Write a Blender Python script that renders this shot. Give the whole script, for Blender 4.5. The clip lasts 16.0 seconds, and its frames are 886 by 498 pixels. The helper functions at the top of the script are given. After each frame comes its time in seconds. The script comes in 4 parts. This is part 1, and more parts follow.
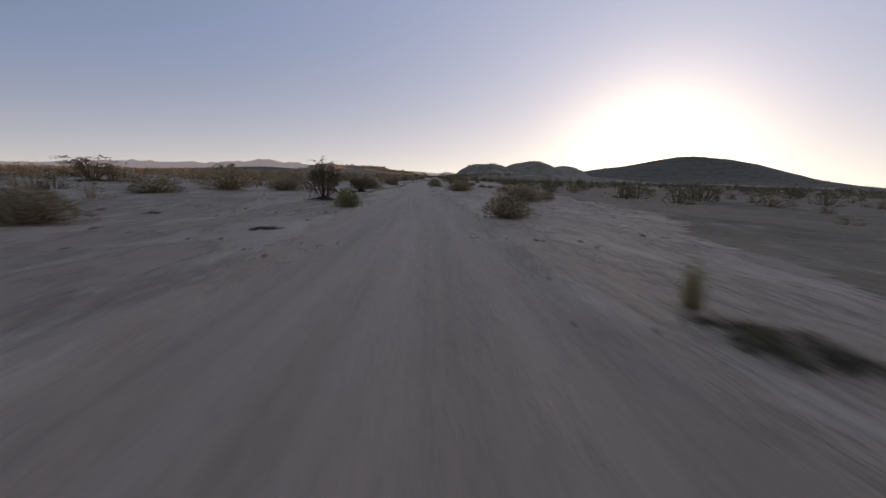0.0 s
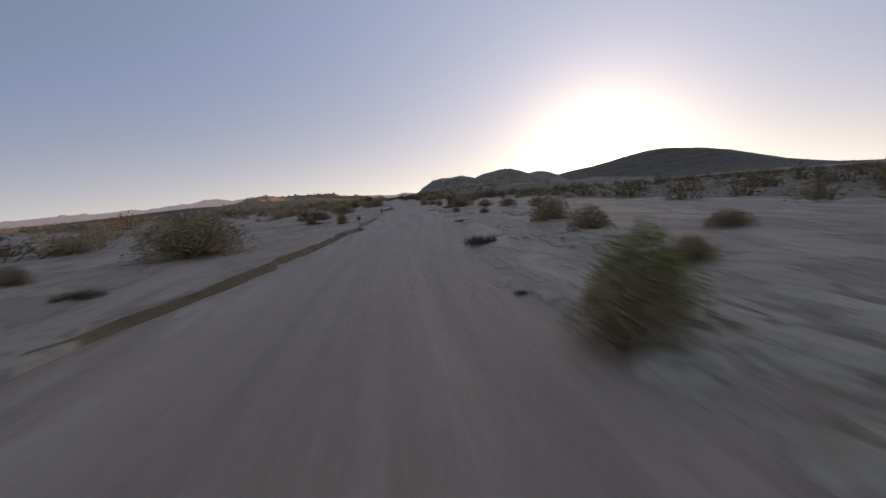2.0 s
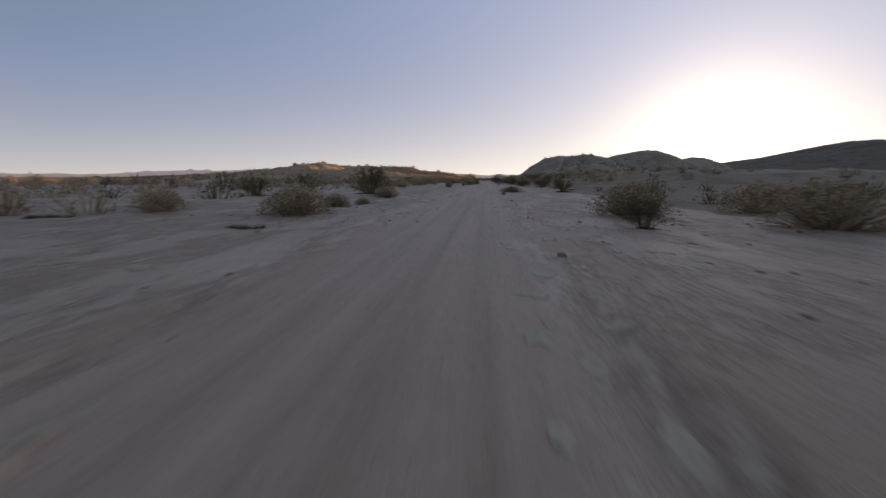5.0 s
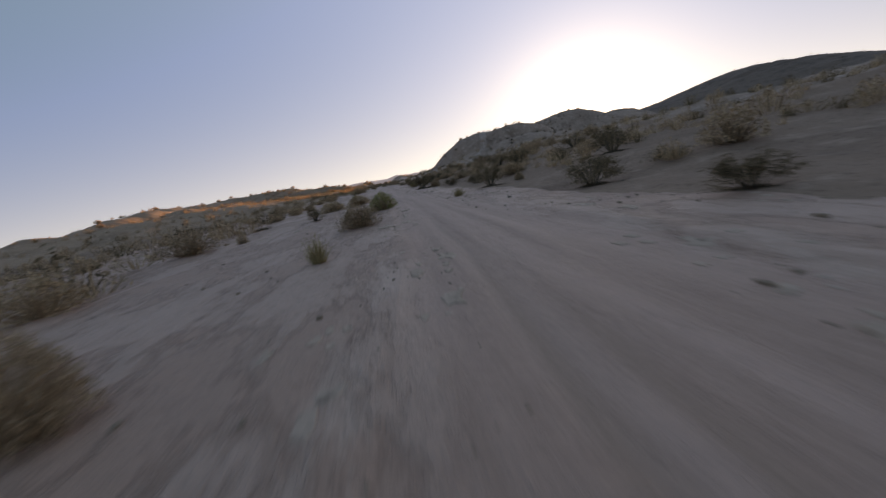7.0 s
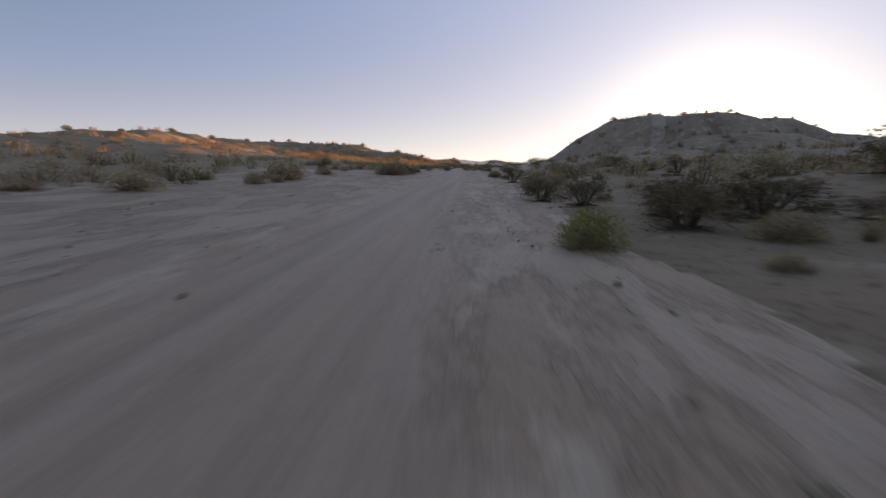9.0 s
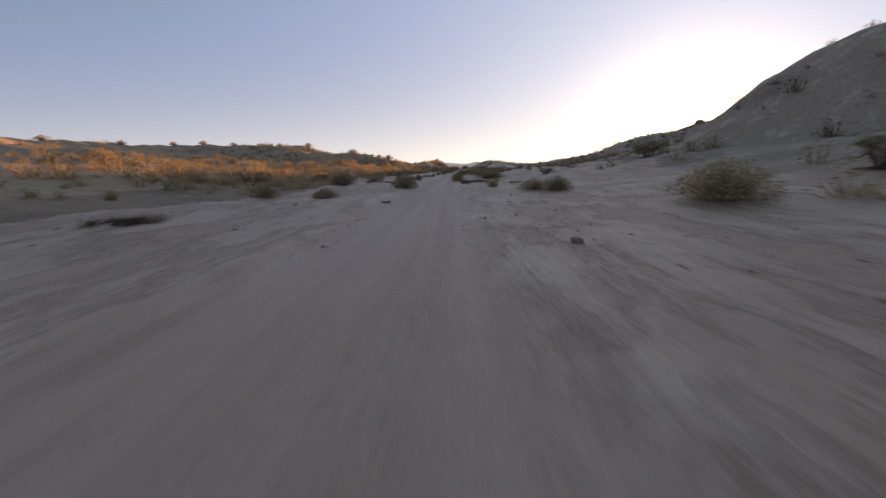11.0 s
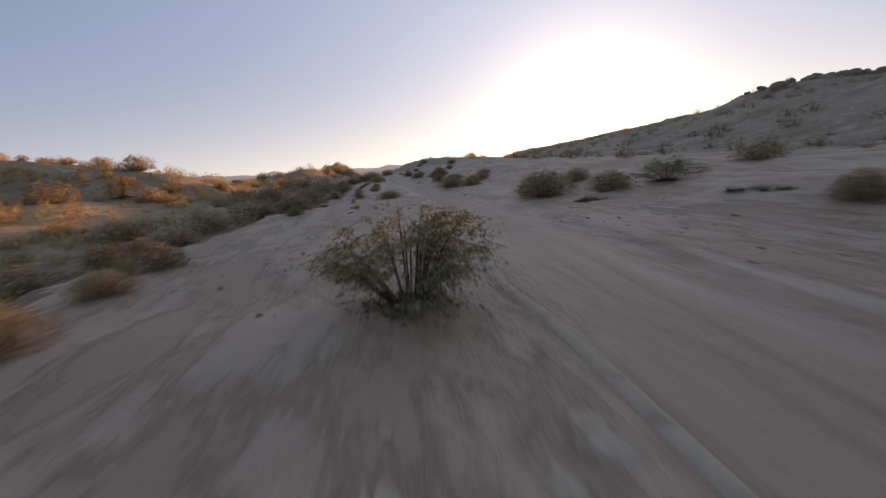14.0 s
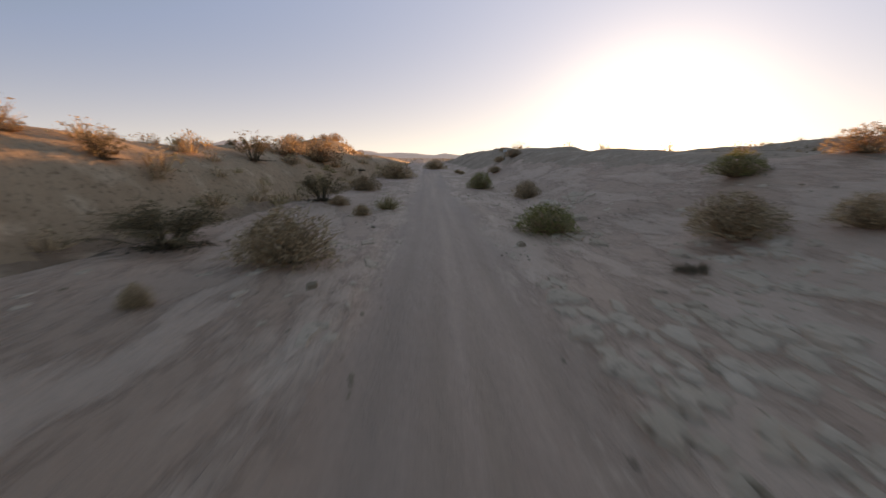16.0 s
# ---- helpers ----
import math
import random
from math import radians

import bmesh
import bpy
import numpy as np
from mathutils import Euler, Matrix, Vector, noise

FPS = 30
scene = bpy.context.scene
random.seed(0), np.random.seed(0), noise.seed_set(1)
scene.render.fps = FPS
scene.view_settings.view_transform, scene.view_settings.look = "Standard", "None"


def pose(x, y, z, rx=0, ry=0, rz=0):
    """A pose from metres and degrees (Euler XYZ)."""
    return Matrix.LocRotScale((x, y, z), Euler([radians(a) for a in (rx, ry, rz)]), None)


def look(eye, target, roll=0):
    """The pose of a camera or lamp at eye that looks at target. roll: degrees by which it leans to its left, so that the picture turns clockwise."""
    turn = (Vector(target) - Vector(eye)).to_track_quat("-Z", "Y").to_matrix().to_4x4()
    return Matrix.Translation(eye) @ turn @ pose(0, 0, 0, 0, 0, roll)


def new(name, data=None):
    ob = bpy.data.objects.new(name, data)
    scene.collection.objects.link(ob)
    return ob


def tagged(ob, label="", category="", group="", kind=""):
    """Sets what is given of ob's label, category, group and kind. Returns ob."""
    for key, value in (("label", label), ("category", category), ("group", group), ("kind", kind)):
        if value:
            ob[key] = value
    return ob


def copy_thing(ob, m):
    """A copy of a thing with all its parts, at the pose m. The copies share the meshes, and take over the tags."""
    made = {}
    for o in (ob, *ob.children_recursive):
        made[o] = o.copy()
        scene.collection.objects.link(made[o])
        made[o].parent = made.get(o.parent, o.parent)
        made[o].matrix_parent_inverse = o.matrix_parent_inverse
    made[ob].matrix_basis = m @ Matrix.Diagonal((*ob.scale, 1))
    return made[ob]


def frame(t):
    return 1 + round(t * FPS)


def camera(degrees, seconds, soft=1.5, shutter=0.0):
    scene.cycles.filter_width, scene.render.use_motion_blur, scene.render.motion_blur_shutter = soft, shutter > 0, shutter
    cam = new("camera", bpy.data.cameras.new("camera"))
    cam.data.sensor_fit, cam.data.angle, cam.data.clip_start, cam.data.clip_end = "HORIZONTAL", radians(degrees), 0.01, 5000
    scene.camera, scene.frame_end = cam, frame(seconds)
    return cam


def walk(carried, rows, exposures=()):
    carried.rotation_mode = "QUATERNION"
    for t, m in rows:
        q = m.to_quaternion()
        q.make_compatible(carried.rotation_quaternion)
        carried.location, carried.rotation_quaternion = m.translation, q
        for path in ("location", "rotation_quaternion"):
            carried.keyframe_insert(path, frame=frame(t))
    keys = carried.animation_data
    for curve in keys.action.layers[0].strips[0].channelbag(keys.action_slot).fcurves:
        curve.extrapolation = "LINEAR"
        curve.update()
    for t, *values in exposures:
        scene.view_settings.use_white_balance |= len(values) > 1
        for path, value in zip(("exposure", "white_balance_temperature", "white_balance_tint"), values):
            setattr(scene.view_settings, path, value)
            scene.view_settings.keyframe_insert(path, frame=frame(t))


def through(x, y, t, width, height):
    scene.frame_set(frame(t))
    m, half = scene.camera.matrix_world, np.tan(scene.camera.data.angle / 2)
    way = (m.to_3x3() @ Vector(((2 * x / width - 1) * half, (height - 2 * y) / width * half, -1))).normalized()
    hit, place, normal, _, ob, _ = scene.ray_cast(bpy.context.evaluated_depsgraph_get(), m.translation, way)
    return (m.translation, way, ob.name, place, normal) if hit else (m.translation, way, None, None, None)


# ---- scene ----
# ---------------------------------------------------------------- camera
cam = camera(91.0, 16.0, soft=1.5, shutter=0.15)
# seconds, eye, target, roll
PATH = [
    (0, (-0.000, 0.000, 0.899), (0.246, 9.860, -0.753), 1.59),
    (0.5, (-0.617, 11.095, 0.812), (-0.491, 20.965, -0.788), -0.42),
    (1, (-1.168, 22.201, 0.790), (-0.463, 32.095, -0.480), -6.04),
    (1.5, (-1.271, 33.270, 0.807), (-0.145, 43.133, -0.402), -6.52),
    (2, (-1.023, 44.304, 0.862), (0.053, 54.166, -0.395), -4.51),
    (2.5, (-0.553, 55.313, 0.943), (0.209, 65.197, -0.372), -2.37),
    (3, (0.082, 66.301, 0.925), (0.383, 76.200, -0.462), 1.07),
    (3.5, (0.669, 77.207, 0.896), (0.222, 87.083, -0.613), 5.29),
    (6, (-0.466, 131.645, 1.017), (-1.064, 141.487, -0.650), -5.83),
    (6.5, (-0.957, 142.625, 1.085), (-0.676, 152.458, -0.714), -10.63),
    (7, (-0.646, 153.577, 1.208), (0.349, 163.372, -0.544), -11.79),
    (7.5, (-0.600, 164.668, 1.328), (0.265, 174.487, -0.355), -7.01),
    (8, (-0.077, 175.625, 1.221), (0.255, 185.468, -0.510), -1.51),
    (8.5, (0.800, 186.568, 1.086), (0.424, 196.394, -0.731), 1.78),
    (9, (1.212, 197.467, 1.026), (0.490, 207.252, -0.904), 1.10),
    (11.5, (-1.112, 252.112, 0.958), (-1.532, 261.932, -0.888), -1.30),
    (12, (-1.711, 263.032, 0.963), (-2.122, 272.845, -0.913), -0.45),
    (12.5, (-2.441, 273.875, 1.013), (-2.620, 283.698, -0.851), -1.05),
    (13, (-2.898, 284.724, 1.081), (-2.596, 294.540, -0.809), -2.11),
    (13.5, (-3.010, 295.714, 1.236), (-1.929, 305.476, -0.647), -5.86),
    (14, (-2.385, 306.754, 1.425), (-1.045, 316.478, -0.483), -5.65),
    (14.5, (-1.604, 317.776, 1.500), (-0.175, 327.499, -0.350), -4.51),
    (15, (-1.043, 328.714, 1.516), (0.084, 338.481, -0.313), -2.00),
    (15.5, (-0.509, 339.641, 1.517), (0.173, 349.434, -0.388), 0.52),
    (16, (-0.000, 350.441, 1.637), (0.316, 360.224, -0.410), 0.89),
]
EXPOSURES = [(0, 1.85, 13100, 42), (4, 1.89, 13100, 42), (7, 1.99, 13100, 42), (9, 2.11, 13300, 42), (12, 2.19, 13500, 42), (13.5, 2.13, 13500, 42), (15, 2.27, 16300, 41), (16, 2.19, 16300, 41)]
walk(cam, [(t, look(eye, target, roll)) for t, eye, target, roll in PATH], EXPOSURES)

# ---------------------------------------------------------------- sky and sun
SUN_AZ, SUN_EL = 27.0, 1.63          # degrees: to the right of +y, above the horizon
world = bpy.data.worlds.new("dusk_sky")
scene.world = world
world.use_nodes = True
wn, wl = world.node_tree.nodes, world.node_tree.links
sky = wn.new("ShaderNodeTexSky")
sky.sky_type = "NISHITA"
sky.sun_disc = False
sky.sun_elevation, sky.sun_rotation = radians(SUN_EL), radians(SUN_AZ)
sky.altitude, sky.air_density, sky.dust_density, sky.ozone_density = 600, 0.3, 0.8, 3.0
# Thin haze evens the sky out; over it the sun's aureole and the pale band of dust along the horizon.
even = wn.new("ShaderNodeGamma")
even.inputs["Gamma"].default_value = 0.44
hazy = wn.new("ShaderNodeHueSaturation")
hazy.inputs["Saturation"].default_value = 1.13
wn["Background"].inputs["Strength"].default_value = 0.16
wl.new(sky.outputs["Color"], even.inputs["Color"])
wl.new(even.outputs["Color"], hazy.inputs["Color"])
sun_way = Vector((math.sin(radians(SUN_AZ)) * math.cos(radians(SUN_EL)), math.cos(radians(SUN_AZ)) * math.cos(radians(SUN_EL)), math.sin(radians(SUN_EL))))


def sky_math(operation, a, b=0.0, c=1.0):
    node = wn.new("ShaderNodeMath")
    node.operation = operation
    for sock, v in zip(node.inputs, (a, b, c)):
        if isinstance(v, (int, float)):
            sock.default_value = v
        else:
            wl.new(v, sock)
    return node.outputs["Value"]


def sky_mix(mode, fac, a, b):
    node = wn.new("ShaderNodeMix")
    node.data_type, node.blend_type, node.clamp_factor = "RGBA", mode, False
    for sock, v in ((node.inputs["Factor"], fac), (node.inputs["A"], a), (node.inputs["B"], b)):
        if isinstance(v, tuple):
            sock.default_value = (*v, 1)
        elif isinstance(v, float):
            sock.default_value = v
        else:
            wl.new(v, sock)
    return node.outputs["Result"]


heaven = wn.new("ShaderNodeTexCoord").outputs["Generated"]
to_sun = wn.new("ShaderNodeVectorMath")
to_sun.operation = "DOT_PRODUCT"
to_sun.inputs[1].default_value = sun_way
wl.new(heaven, to_sun.inputs[0])
apart = sky_math("MULTIPLY", sky_math("ARCCOSINE", sky_math("MINIMUM", to_sun.outputs["Value"], 0.99999)), 57.2958)
up = wn.new("ShaderNodeSeparateXYZ")
wl.new(heaven, up.inputs["Vector"])
rise = sky_math("MULTIPLY", sky_math("ARCSINE", sky_math("MAXIMUM", up.outputs["Z"], 0.0)), 57.2958)


def fade(angle, reach):
    """Falls from 1 to 1/e within so many degrees."""
    return sky_math("EXPONENT", sky_math("DIVIDE", angle, -reach))


tone = sky_mix("DARKEN", 1.0, hazy.outputs["Color"], (0.19, 0.535, 1.20))
# Away from the sun the evening sky deepens.
deep = sky_math("MINIMUM", sky_math("MAXIMUM", sky_math("MULTIPLY_ADD", apart, 0.02, -0.46), 0.0), 1.0)
tone = sky_mix("MULTIPLY", deep, tone, (0.53, 0.74, 0.84))
dust = sky_math("MULTIPLY", fade(rise, 6.5), sky_math("MULTIPLY_ADD", fade(apart, 24.0), 1.4))
tone = sky_mix("ADD", dust, tone, (0.48, 0.595, 0.36))
tone = sky_mix("ADD", fade(apart, 20.0), tone, (0.635, 0.93, 1.22))
tone = sky_mix("ADD", fade(apart, 4.1), tone, (3.5, 4.0, 3.1))
wl.new(tone, wn["Background"].inputs["Color"])

sun_lamp = bpy.data.lights.new("sun", "SUN")
sun_lamp.energy, sun_lamp.angle, sun_lamp.color = 1.7, radians(0.55), (1.0, 0.85, 0.55)
sun = new("sun", sun_lamp)
sun.matrix_world = look(sun_way * 50, (0, 0, 0))


# ---------------------------------------------------------------- materials
def shader(name, roughness=0.9, gloss=0.04):
    mat = bpy.data.materials.new(name)
    mat.use_nodes = True
    nodes, links = mat.node_tree.nodes, mat.node_tree.links
    bsdf = nodes["Principled BSDF"]
    bsdf.inputs["Roughness"].default_value = roughness
    bsdf.inputs["Specular IOR Level"].default_value = gloss
    return mat, nodes, links, bsdf


def noise_node(nodes, links, vector, scale, detail=4.0, rough=0.55, stretch=None):
    if stretch:
        m = nodes.new("ShaderNodeMapping")
        m.inputs["Scale"].default_value = stretch
        links.new(vector, m.inputs["Vector"])
        vector = m.outputs["Vector"]
    n = nodes.new("ShaderNodeTexNoise")
    n.inputs["Scale"].default_value, n.inputs["Detail"].default_value, n.inputs["Roughness"].default_value = scale, detail, rough
    links.new(vector, n.inputs["Vector"])
    return n.outputs["Fac"]


def ramp_node(nodes, links, fac, stops):
    r = nodes.new("ShaderNodeValToRGB")
    e = r.color_ramp.elements
    while len(e) < len(stops):
        e.new(0.5)
    for k, (p, c) in enumerate(stops):
        e[k].position, e[k].color = p, (*c, 1) if len(c) == 3 else c
    links.new(fac, r.inputs["Fac"])
    return r.outputs["Color"]


def blend(nodes, links, fac, a, b, mode="MIX"):
    m = nodes.new("ShaderNodeMix")
    m.data_type, m.blend_type = "RGBA", mode
    if isinstance(fac, float):
        m.inputs["Factor"].default_value = fac
    else:
        links.new(fac, m.inputs["Factor"])
    for sock, v in ((m.inputs["A"], a), (m.inputs["B"], b)):
        if isinstance(v, tuple):
            sock.default_value = (*v, 1)
        else:
            links.new(v, sock)
    return m.outputs["Result"]


def bump_node(nodes, links, bsdf, heights):
    """Chains bumps of (height socket, distance in metres, strength)."""
    last = None
    for sock, dist, strength in heights:
        b = nodes.new("ShaderNodeBump")
        b.inputs["Distance"].default_value, b.inputs["Strength"].default_value = dist, strength
        links.new(sock, b.inputs["Height"])
        if last:
            links.new(last, b.inputs["Normal"])
        last = b.outputs["Normal"]
    links.new(last, bsdf.inputs["Normal"])


def earth(name, base, pale, dark, crust, streak):
    """Dry desert soil. crust: how much pale hardpan shows; streak: how much wheels drew it out along the valley."""
    mat, nodes, links, bsdf = shader(name, 0.8, 0.2)
    pos = nodes.new("ShaderNodeTexCoord").outputs["Object"]
    big = noise_node(nodes, links, pos, 0.16, 5, 0.6)
    mid = noise_node(nodes, links, pos, 1.1, 5, 0.6, (1.0, 1.0 - 0.75 * streak, 1.0))
    fine = noise_node(nodes, links, pos, 24, 3, 0.7)
    grit = noise_node(nodes, links, pos, 7.0, 4, 0.65)
    col = ramp_node(nodes, links, big, [(0.34, dark), (0.52, base), (0.68, base)])
    patch = ramp_node(nodes, links, mid, [(0.58 - 0.14 * crust, (0, 0, 0)), (0.70 - 0.14 * crust, (1, 1, 1))])
    col = blend(nodes, links, patch, col, pale)
    specks = ramp_node(nodes, links, grit, [(0.32, (0.45, 0.42, 0.4)), (0.46, (1, 1, 1))])
    col = blend(nodes, links, 0.8, col, specks, "MULTIPLY")
    grain = ramp_node(nodes, links, fine, [(0.25, (0.8, 0.8, 0.8)), (0.75, (1.12, 1.12, 1.12))])
    col = blend(nodes, links, 0.7, col, grain, "MULTIPLY")
    if streak:
        lines = noise_node(nodes, links, pos, 3.2, 4, 0.6, (1.0, 0.05, 1.0))
        tone = ramp_node(nodes, links, lines, [(0.36, (0.78, 0.76, 0.74)), (0.6, (1.1, 1.1, 1.1))])
        col = blend(nodes, links, 0.75 * streak, col, tone, "MULTIPLY")
    links.new(col, bsdf.inputs["Base Color"])
    bump_node(nodes, links, bsdf, [(mid, 0.06, 0.8), (grit, 0.03, 0.8), (fine, 0.008, 0.6)])
    return mat


def leafy(name, shades, roughness=0.75, through=0.25):
    mat, nodes, links, bsdf = shader(name, roughness)
    geo = nodes.new("ShaderNodeNewGeometry").outputs["Random Per Island"]
    col = ramp_node(nodes, links, geo, [(k / (len(shades) - 1), c) for k, c in enumerate(shades)])
    whole = nodes.new("ShaderNodeObjectInfo").outputs["Random"]
    tint = ramp_node(nodes, links, whole, [(0.0, (0.78, 0.74, 0.7)), (1.0, (1.18, 1.14, 1.05))])
    col = blend(nodes, links, 0.9, col, tint, "MULTIPLY")
    links.new(col, bsdf.inputs["Base Color"])
    if through:
        thin = nodes.new("ShaderNodeBsdfTranslucent")
        links.new(col, thin.inputs["Color"])
        mix = nodes.new("ShaderNodeMixShader")
        mix.inputs["Fac"].default_value = through
        links.new(bsdf.outputs["BSDF"], mix.inputs[1])
        links.new(thin.outputs["BSDF"], mix.inputs[2])
        links.new(mix.outputs["Shader"], nodes["Material Output"].inputs["Surface"])
    return mat


def flat_earth(name):
    """The valley floor: crusty pale sand, and along the road (attribute track) smooth packed sand drawn out by wheels."""
    mat, nodes, links, bsdf = shader(name, 0.62, 0.5)
    pos = nodes.new("ShaderNodeTexCoord").outputs["Object"]
    fields = []
    for field in ("track", "bank", "rim", "rut", "packed"):
        attr = nodes.new("ShaderNodeAttribute")
        attr.attribute_name = field
        fields.append(attr.outputs["Fac"])
    track, bank, rim_near, rut, packed = fields
    big = noise_node(nodes, links, pos, 0.13, 4, 0.6)
    mid = noise_node(nodes, links, pos, 0.95, 9, 0.68, (1.0, 0.28, 1.0))
    clods = noise_node(nodes, links, pos, 4.5, 6, 0.7, (1.0, 0.6, 1.0))
    fine = noise_node(nodes, links, pos, 24, 3, 0.7)
    ribs = noise_node(nodes, links, pos, 2.6, 5, 0.62, (1.0, 0.035, 1.0))
    col = ramp_node(nodes, links, big, [(0.36, (0.50, 0.302, 0.218)), (0.55, (0.585, 0.358, 0.265))])
    crust = ramp_node(nodes, links, mid, [(0.48, (0, 0, 0)), (0.53, (0.5, 0.5, 0.5)), (0.66, (0.85, 0.85, 0.85))])
    col = blend(nodes, links, crust, col, (0.72, 0.495, 0.39))
    # A thin darker line just outside each crust ledge.
    rim = ramp_node(nodes, links, mid, [(0.452, (1, 1, 1)), (0.474, (0.56, 0.51, 0.47)), (0.492, (1, 1, 1))])
    col = blend(nodes, links, 0.5, col, rim, "MULTIPLY")
    pits = ramp_node(nodes, links, clods, [(0.30, (0.70, 0.66, 0.62)), (0.43, (1, 1, 1)), (0.72, (1.10, 1.10, 1.10))])
    col = blend(nodes, links, 0.5, col, pits, "MULTIPLY")
    road = ramp_node(nodes, links, ribs, [(0.30, (0.51, 0.312, 0.230)), (0.48, (0.60, 0.376, 0.286)), (0.70, (0.68, 0.438, 0.346))])
    dust = ramp_node(nodes, links, clods, [(0.34, (0.86, 0.85, 0.84)), (0.5, (1, 1, 1))])
    road = blend(nodes, links, 0.35, road, dust, "MULTIPLY")
    # Wheels leave narrow darker lines in the sand.
    road = blend(nodes, links, rut, road, (0.485, 0.305, 0.22))
    # Packed darker loam along the last stretch.
    road = blend(nodes, links, packed, road, (0.37, 0.245, 0.19))
    col = blend(nodes, links, track, col, road)
    # Broken white crust along the edges of the road.
    flakes = noise_node(nodes, links, pos, 2.1, 7, 0.7, (1.0, 0.22, 1.0))
    flaky = ramp_node(nodes, links, flakes, [(0.50, (0, 0, 0)), (0.60, (0.7, 0.7, 0.7))])
    edge = nodes.new("ShaderNodeMath")
    edge.operation = "MULTIPLY"
    links.new(flaky, edge.inputs[0])
    links.new(rim_near, edge.inputs[1])
    col = blend(nodes, links, edge.outputs["Value"], col, (0.80, 0.58, 0.46))
    # Fresh ochre soil in the cut bank.
    raw = noise_node(nodes, links, pos, 5.0, 4, 0.6, (1.0, 0.4, 1.0))
    soil = ramp_node(nodes, links, raw, [(0.35, (0.40, 0.215, 0.10)), (0.6, (0.55, 0.315, 0.155))])
    col = blend(nodes, links, bank, col, soil)
    # Where the bank is cut steep the brown soil under the crust shows.
    facing = nodes.new("ShaderNodeSeparateXYZ")
    links.new(nodes.new("ShaderNodeNewGeometry").outputs["Normal"], facing.inputs["Vector"])
    cut = ramp_node(nodes, links, facing.outputs["Z"], [(0.52, (1, 1, 1)), (0.74, (0, 0, 0))])
    col = blend(nodes, links, cut, col, (0.42, 0.255, 0.170))
    grain = ramp_node(nodes, links, fine, [(0.25, (0.83, 0.725, 0.68)), (0.75, (1.15, 1.00, 0.94))])
    col = blend(nodes, links, 0.7, col, grain, "MULTIPLY")
    links.new(col, bsdf.inputs["Base Color"])
    rough = nodes.new("ShaderNodeMath")
    rough.operation = "MULTIPLY_ADD"
    rough.inputs[1].default_value, rough.inputs[2].default_value = -0.75, 1.0
    links.new(track, rough.inputs[0])
    ledge = nodes.new("ShaderNodeMath")
    ledge.operation = "MULTIPLY"
    links.new(crust, ledge.inputs[0])
    links.new(rough.outputs["Value"], ledge.inputs[1])
    lumps = nodes.new("ShaderNodeMath")
    lumps.operation = "MULTIPLY"
    links.new(clods, lumps.inputs[0])
    links.new(rough.outputs["Value"], lumps.inputs[1])
    bump_node(nodes, links, bsdf, [(mid, 0.05, 0.5), (ledge.outputs["Value"], 0.05, 0.8), (lumps.outputs["Value"], 0.06, 0.8), (fine, 0.008, 0.6)])
    return mat


FLAT = flat_earth("valley_floor_sand")
SLOPE = earth("slope_soil", (0.481, 0.320, 0.235), (0.599, 0.427, 0.331), (0.321, 0.203, 0.144), 0.3, 0.0)
TAN = earth("tan_mound_soil", (0.53, 0.325, 0.21), (0.63, 0.415, 0.285), (0.38, 0.222, 0.138), 0.15, 0.0)
CRUST = earth("dry_hardpan_crust", (0.67, 0.465, 0.35), (0.73, 0.52, 0.40), (0.57, 0.385, 0.28), 0.4, 0.0)
CLOD = earth("soil_clod", (0.37, 0.255, 0.175), (0.46, 0.33, 0.235), (0.26, 0.175, 0.12), 0.3, 0.0)
BROWN = earth("brushy_brown_soil", (0.41, 0.245, 0.167), (0.50, 0.318, 0.226), (0.28, 0.165, 0.112), 0.2, 0.0)
# The slope soil at near half brightness: evening shade put into the colour.
FAR_SHADED_SOIL = earth("shaded_far_hill_soil", (0.269, 0.185, 0.137), (0.336, 0.244, 0.192), (0.179, 0.121, 0.091), 0.0, 0.0)
# Paler than bare rock: distance haze is put into the colour.
HAZED_ROCK = earth("hazed_mountain_rock", (0.52, 0.47, 0.43), (0.60, 0.54, 0.49), (0.43, 0.38, 0.35), 0.0, 0.0)
# Kilometres of dusty evening air before the mountains, imitated by a faint glow.
HAZED_ROCK.node_tree.nodes["Principled BSDF"].inputs["Emission Color"].default_value = (0.60, 0.68, 0.80, 1)
HAZED_ROCK.node_tree.nodes["Principled BSDF"].inputs["Emission Strength"].default_value = 0.055
BANK_SOIL = earth("raw_bank_soil", (0.36, 0.215, 0.125), (0.46, 0.29, 0.18), (0.25, 0.145, 0.085), 0.2, 0.0)
STONE = earth("weathered_stone", (0.37, 0.28, 0.21), (0.46, 0.36, 0.28), (0.25, 0.185, 0.135), 0.2, 0.0)
TWIG = leafy("dry_twig", [(0.31, 0.203, 0.136), (0.48, 0.33, 0.226), (0.60, 0.425, 0.296)], 0.85, 0.0)
GREY_LEAF = leafy("grey_brush_leaf", [(0.32, 0.212, 0.138), (0.48, 0.328, 0.215), (0.62, 0.435, 0.29), (0.72, 0.52, 0.36)])
CREOSOTE_LEAF = leafy("creosote_leaf", [(0.17, 0.116, 0.072), (0.245, 0.172, 0.106), (0.32, 0.233, 0.148), (0.39, 0.29, 0.19)])
OLIVE_LEAF = leafy("pale_olive_leaf", [(0.25, 0.205, 0.125), (0.36, 0.30, 0.185), (0.46, 0.395, 0.255), (0.54, 0.47, 0.32)])
STEM = leafy("dark_bare_stem", [(0.12, 0.088, 0.06), (0.19, 0.14, 0.098), (0.27, 0.20, 0.142)], 0.85, 0.0)
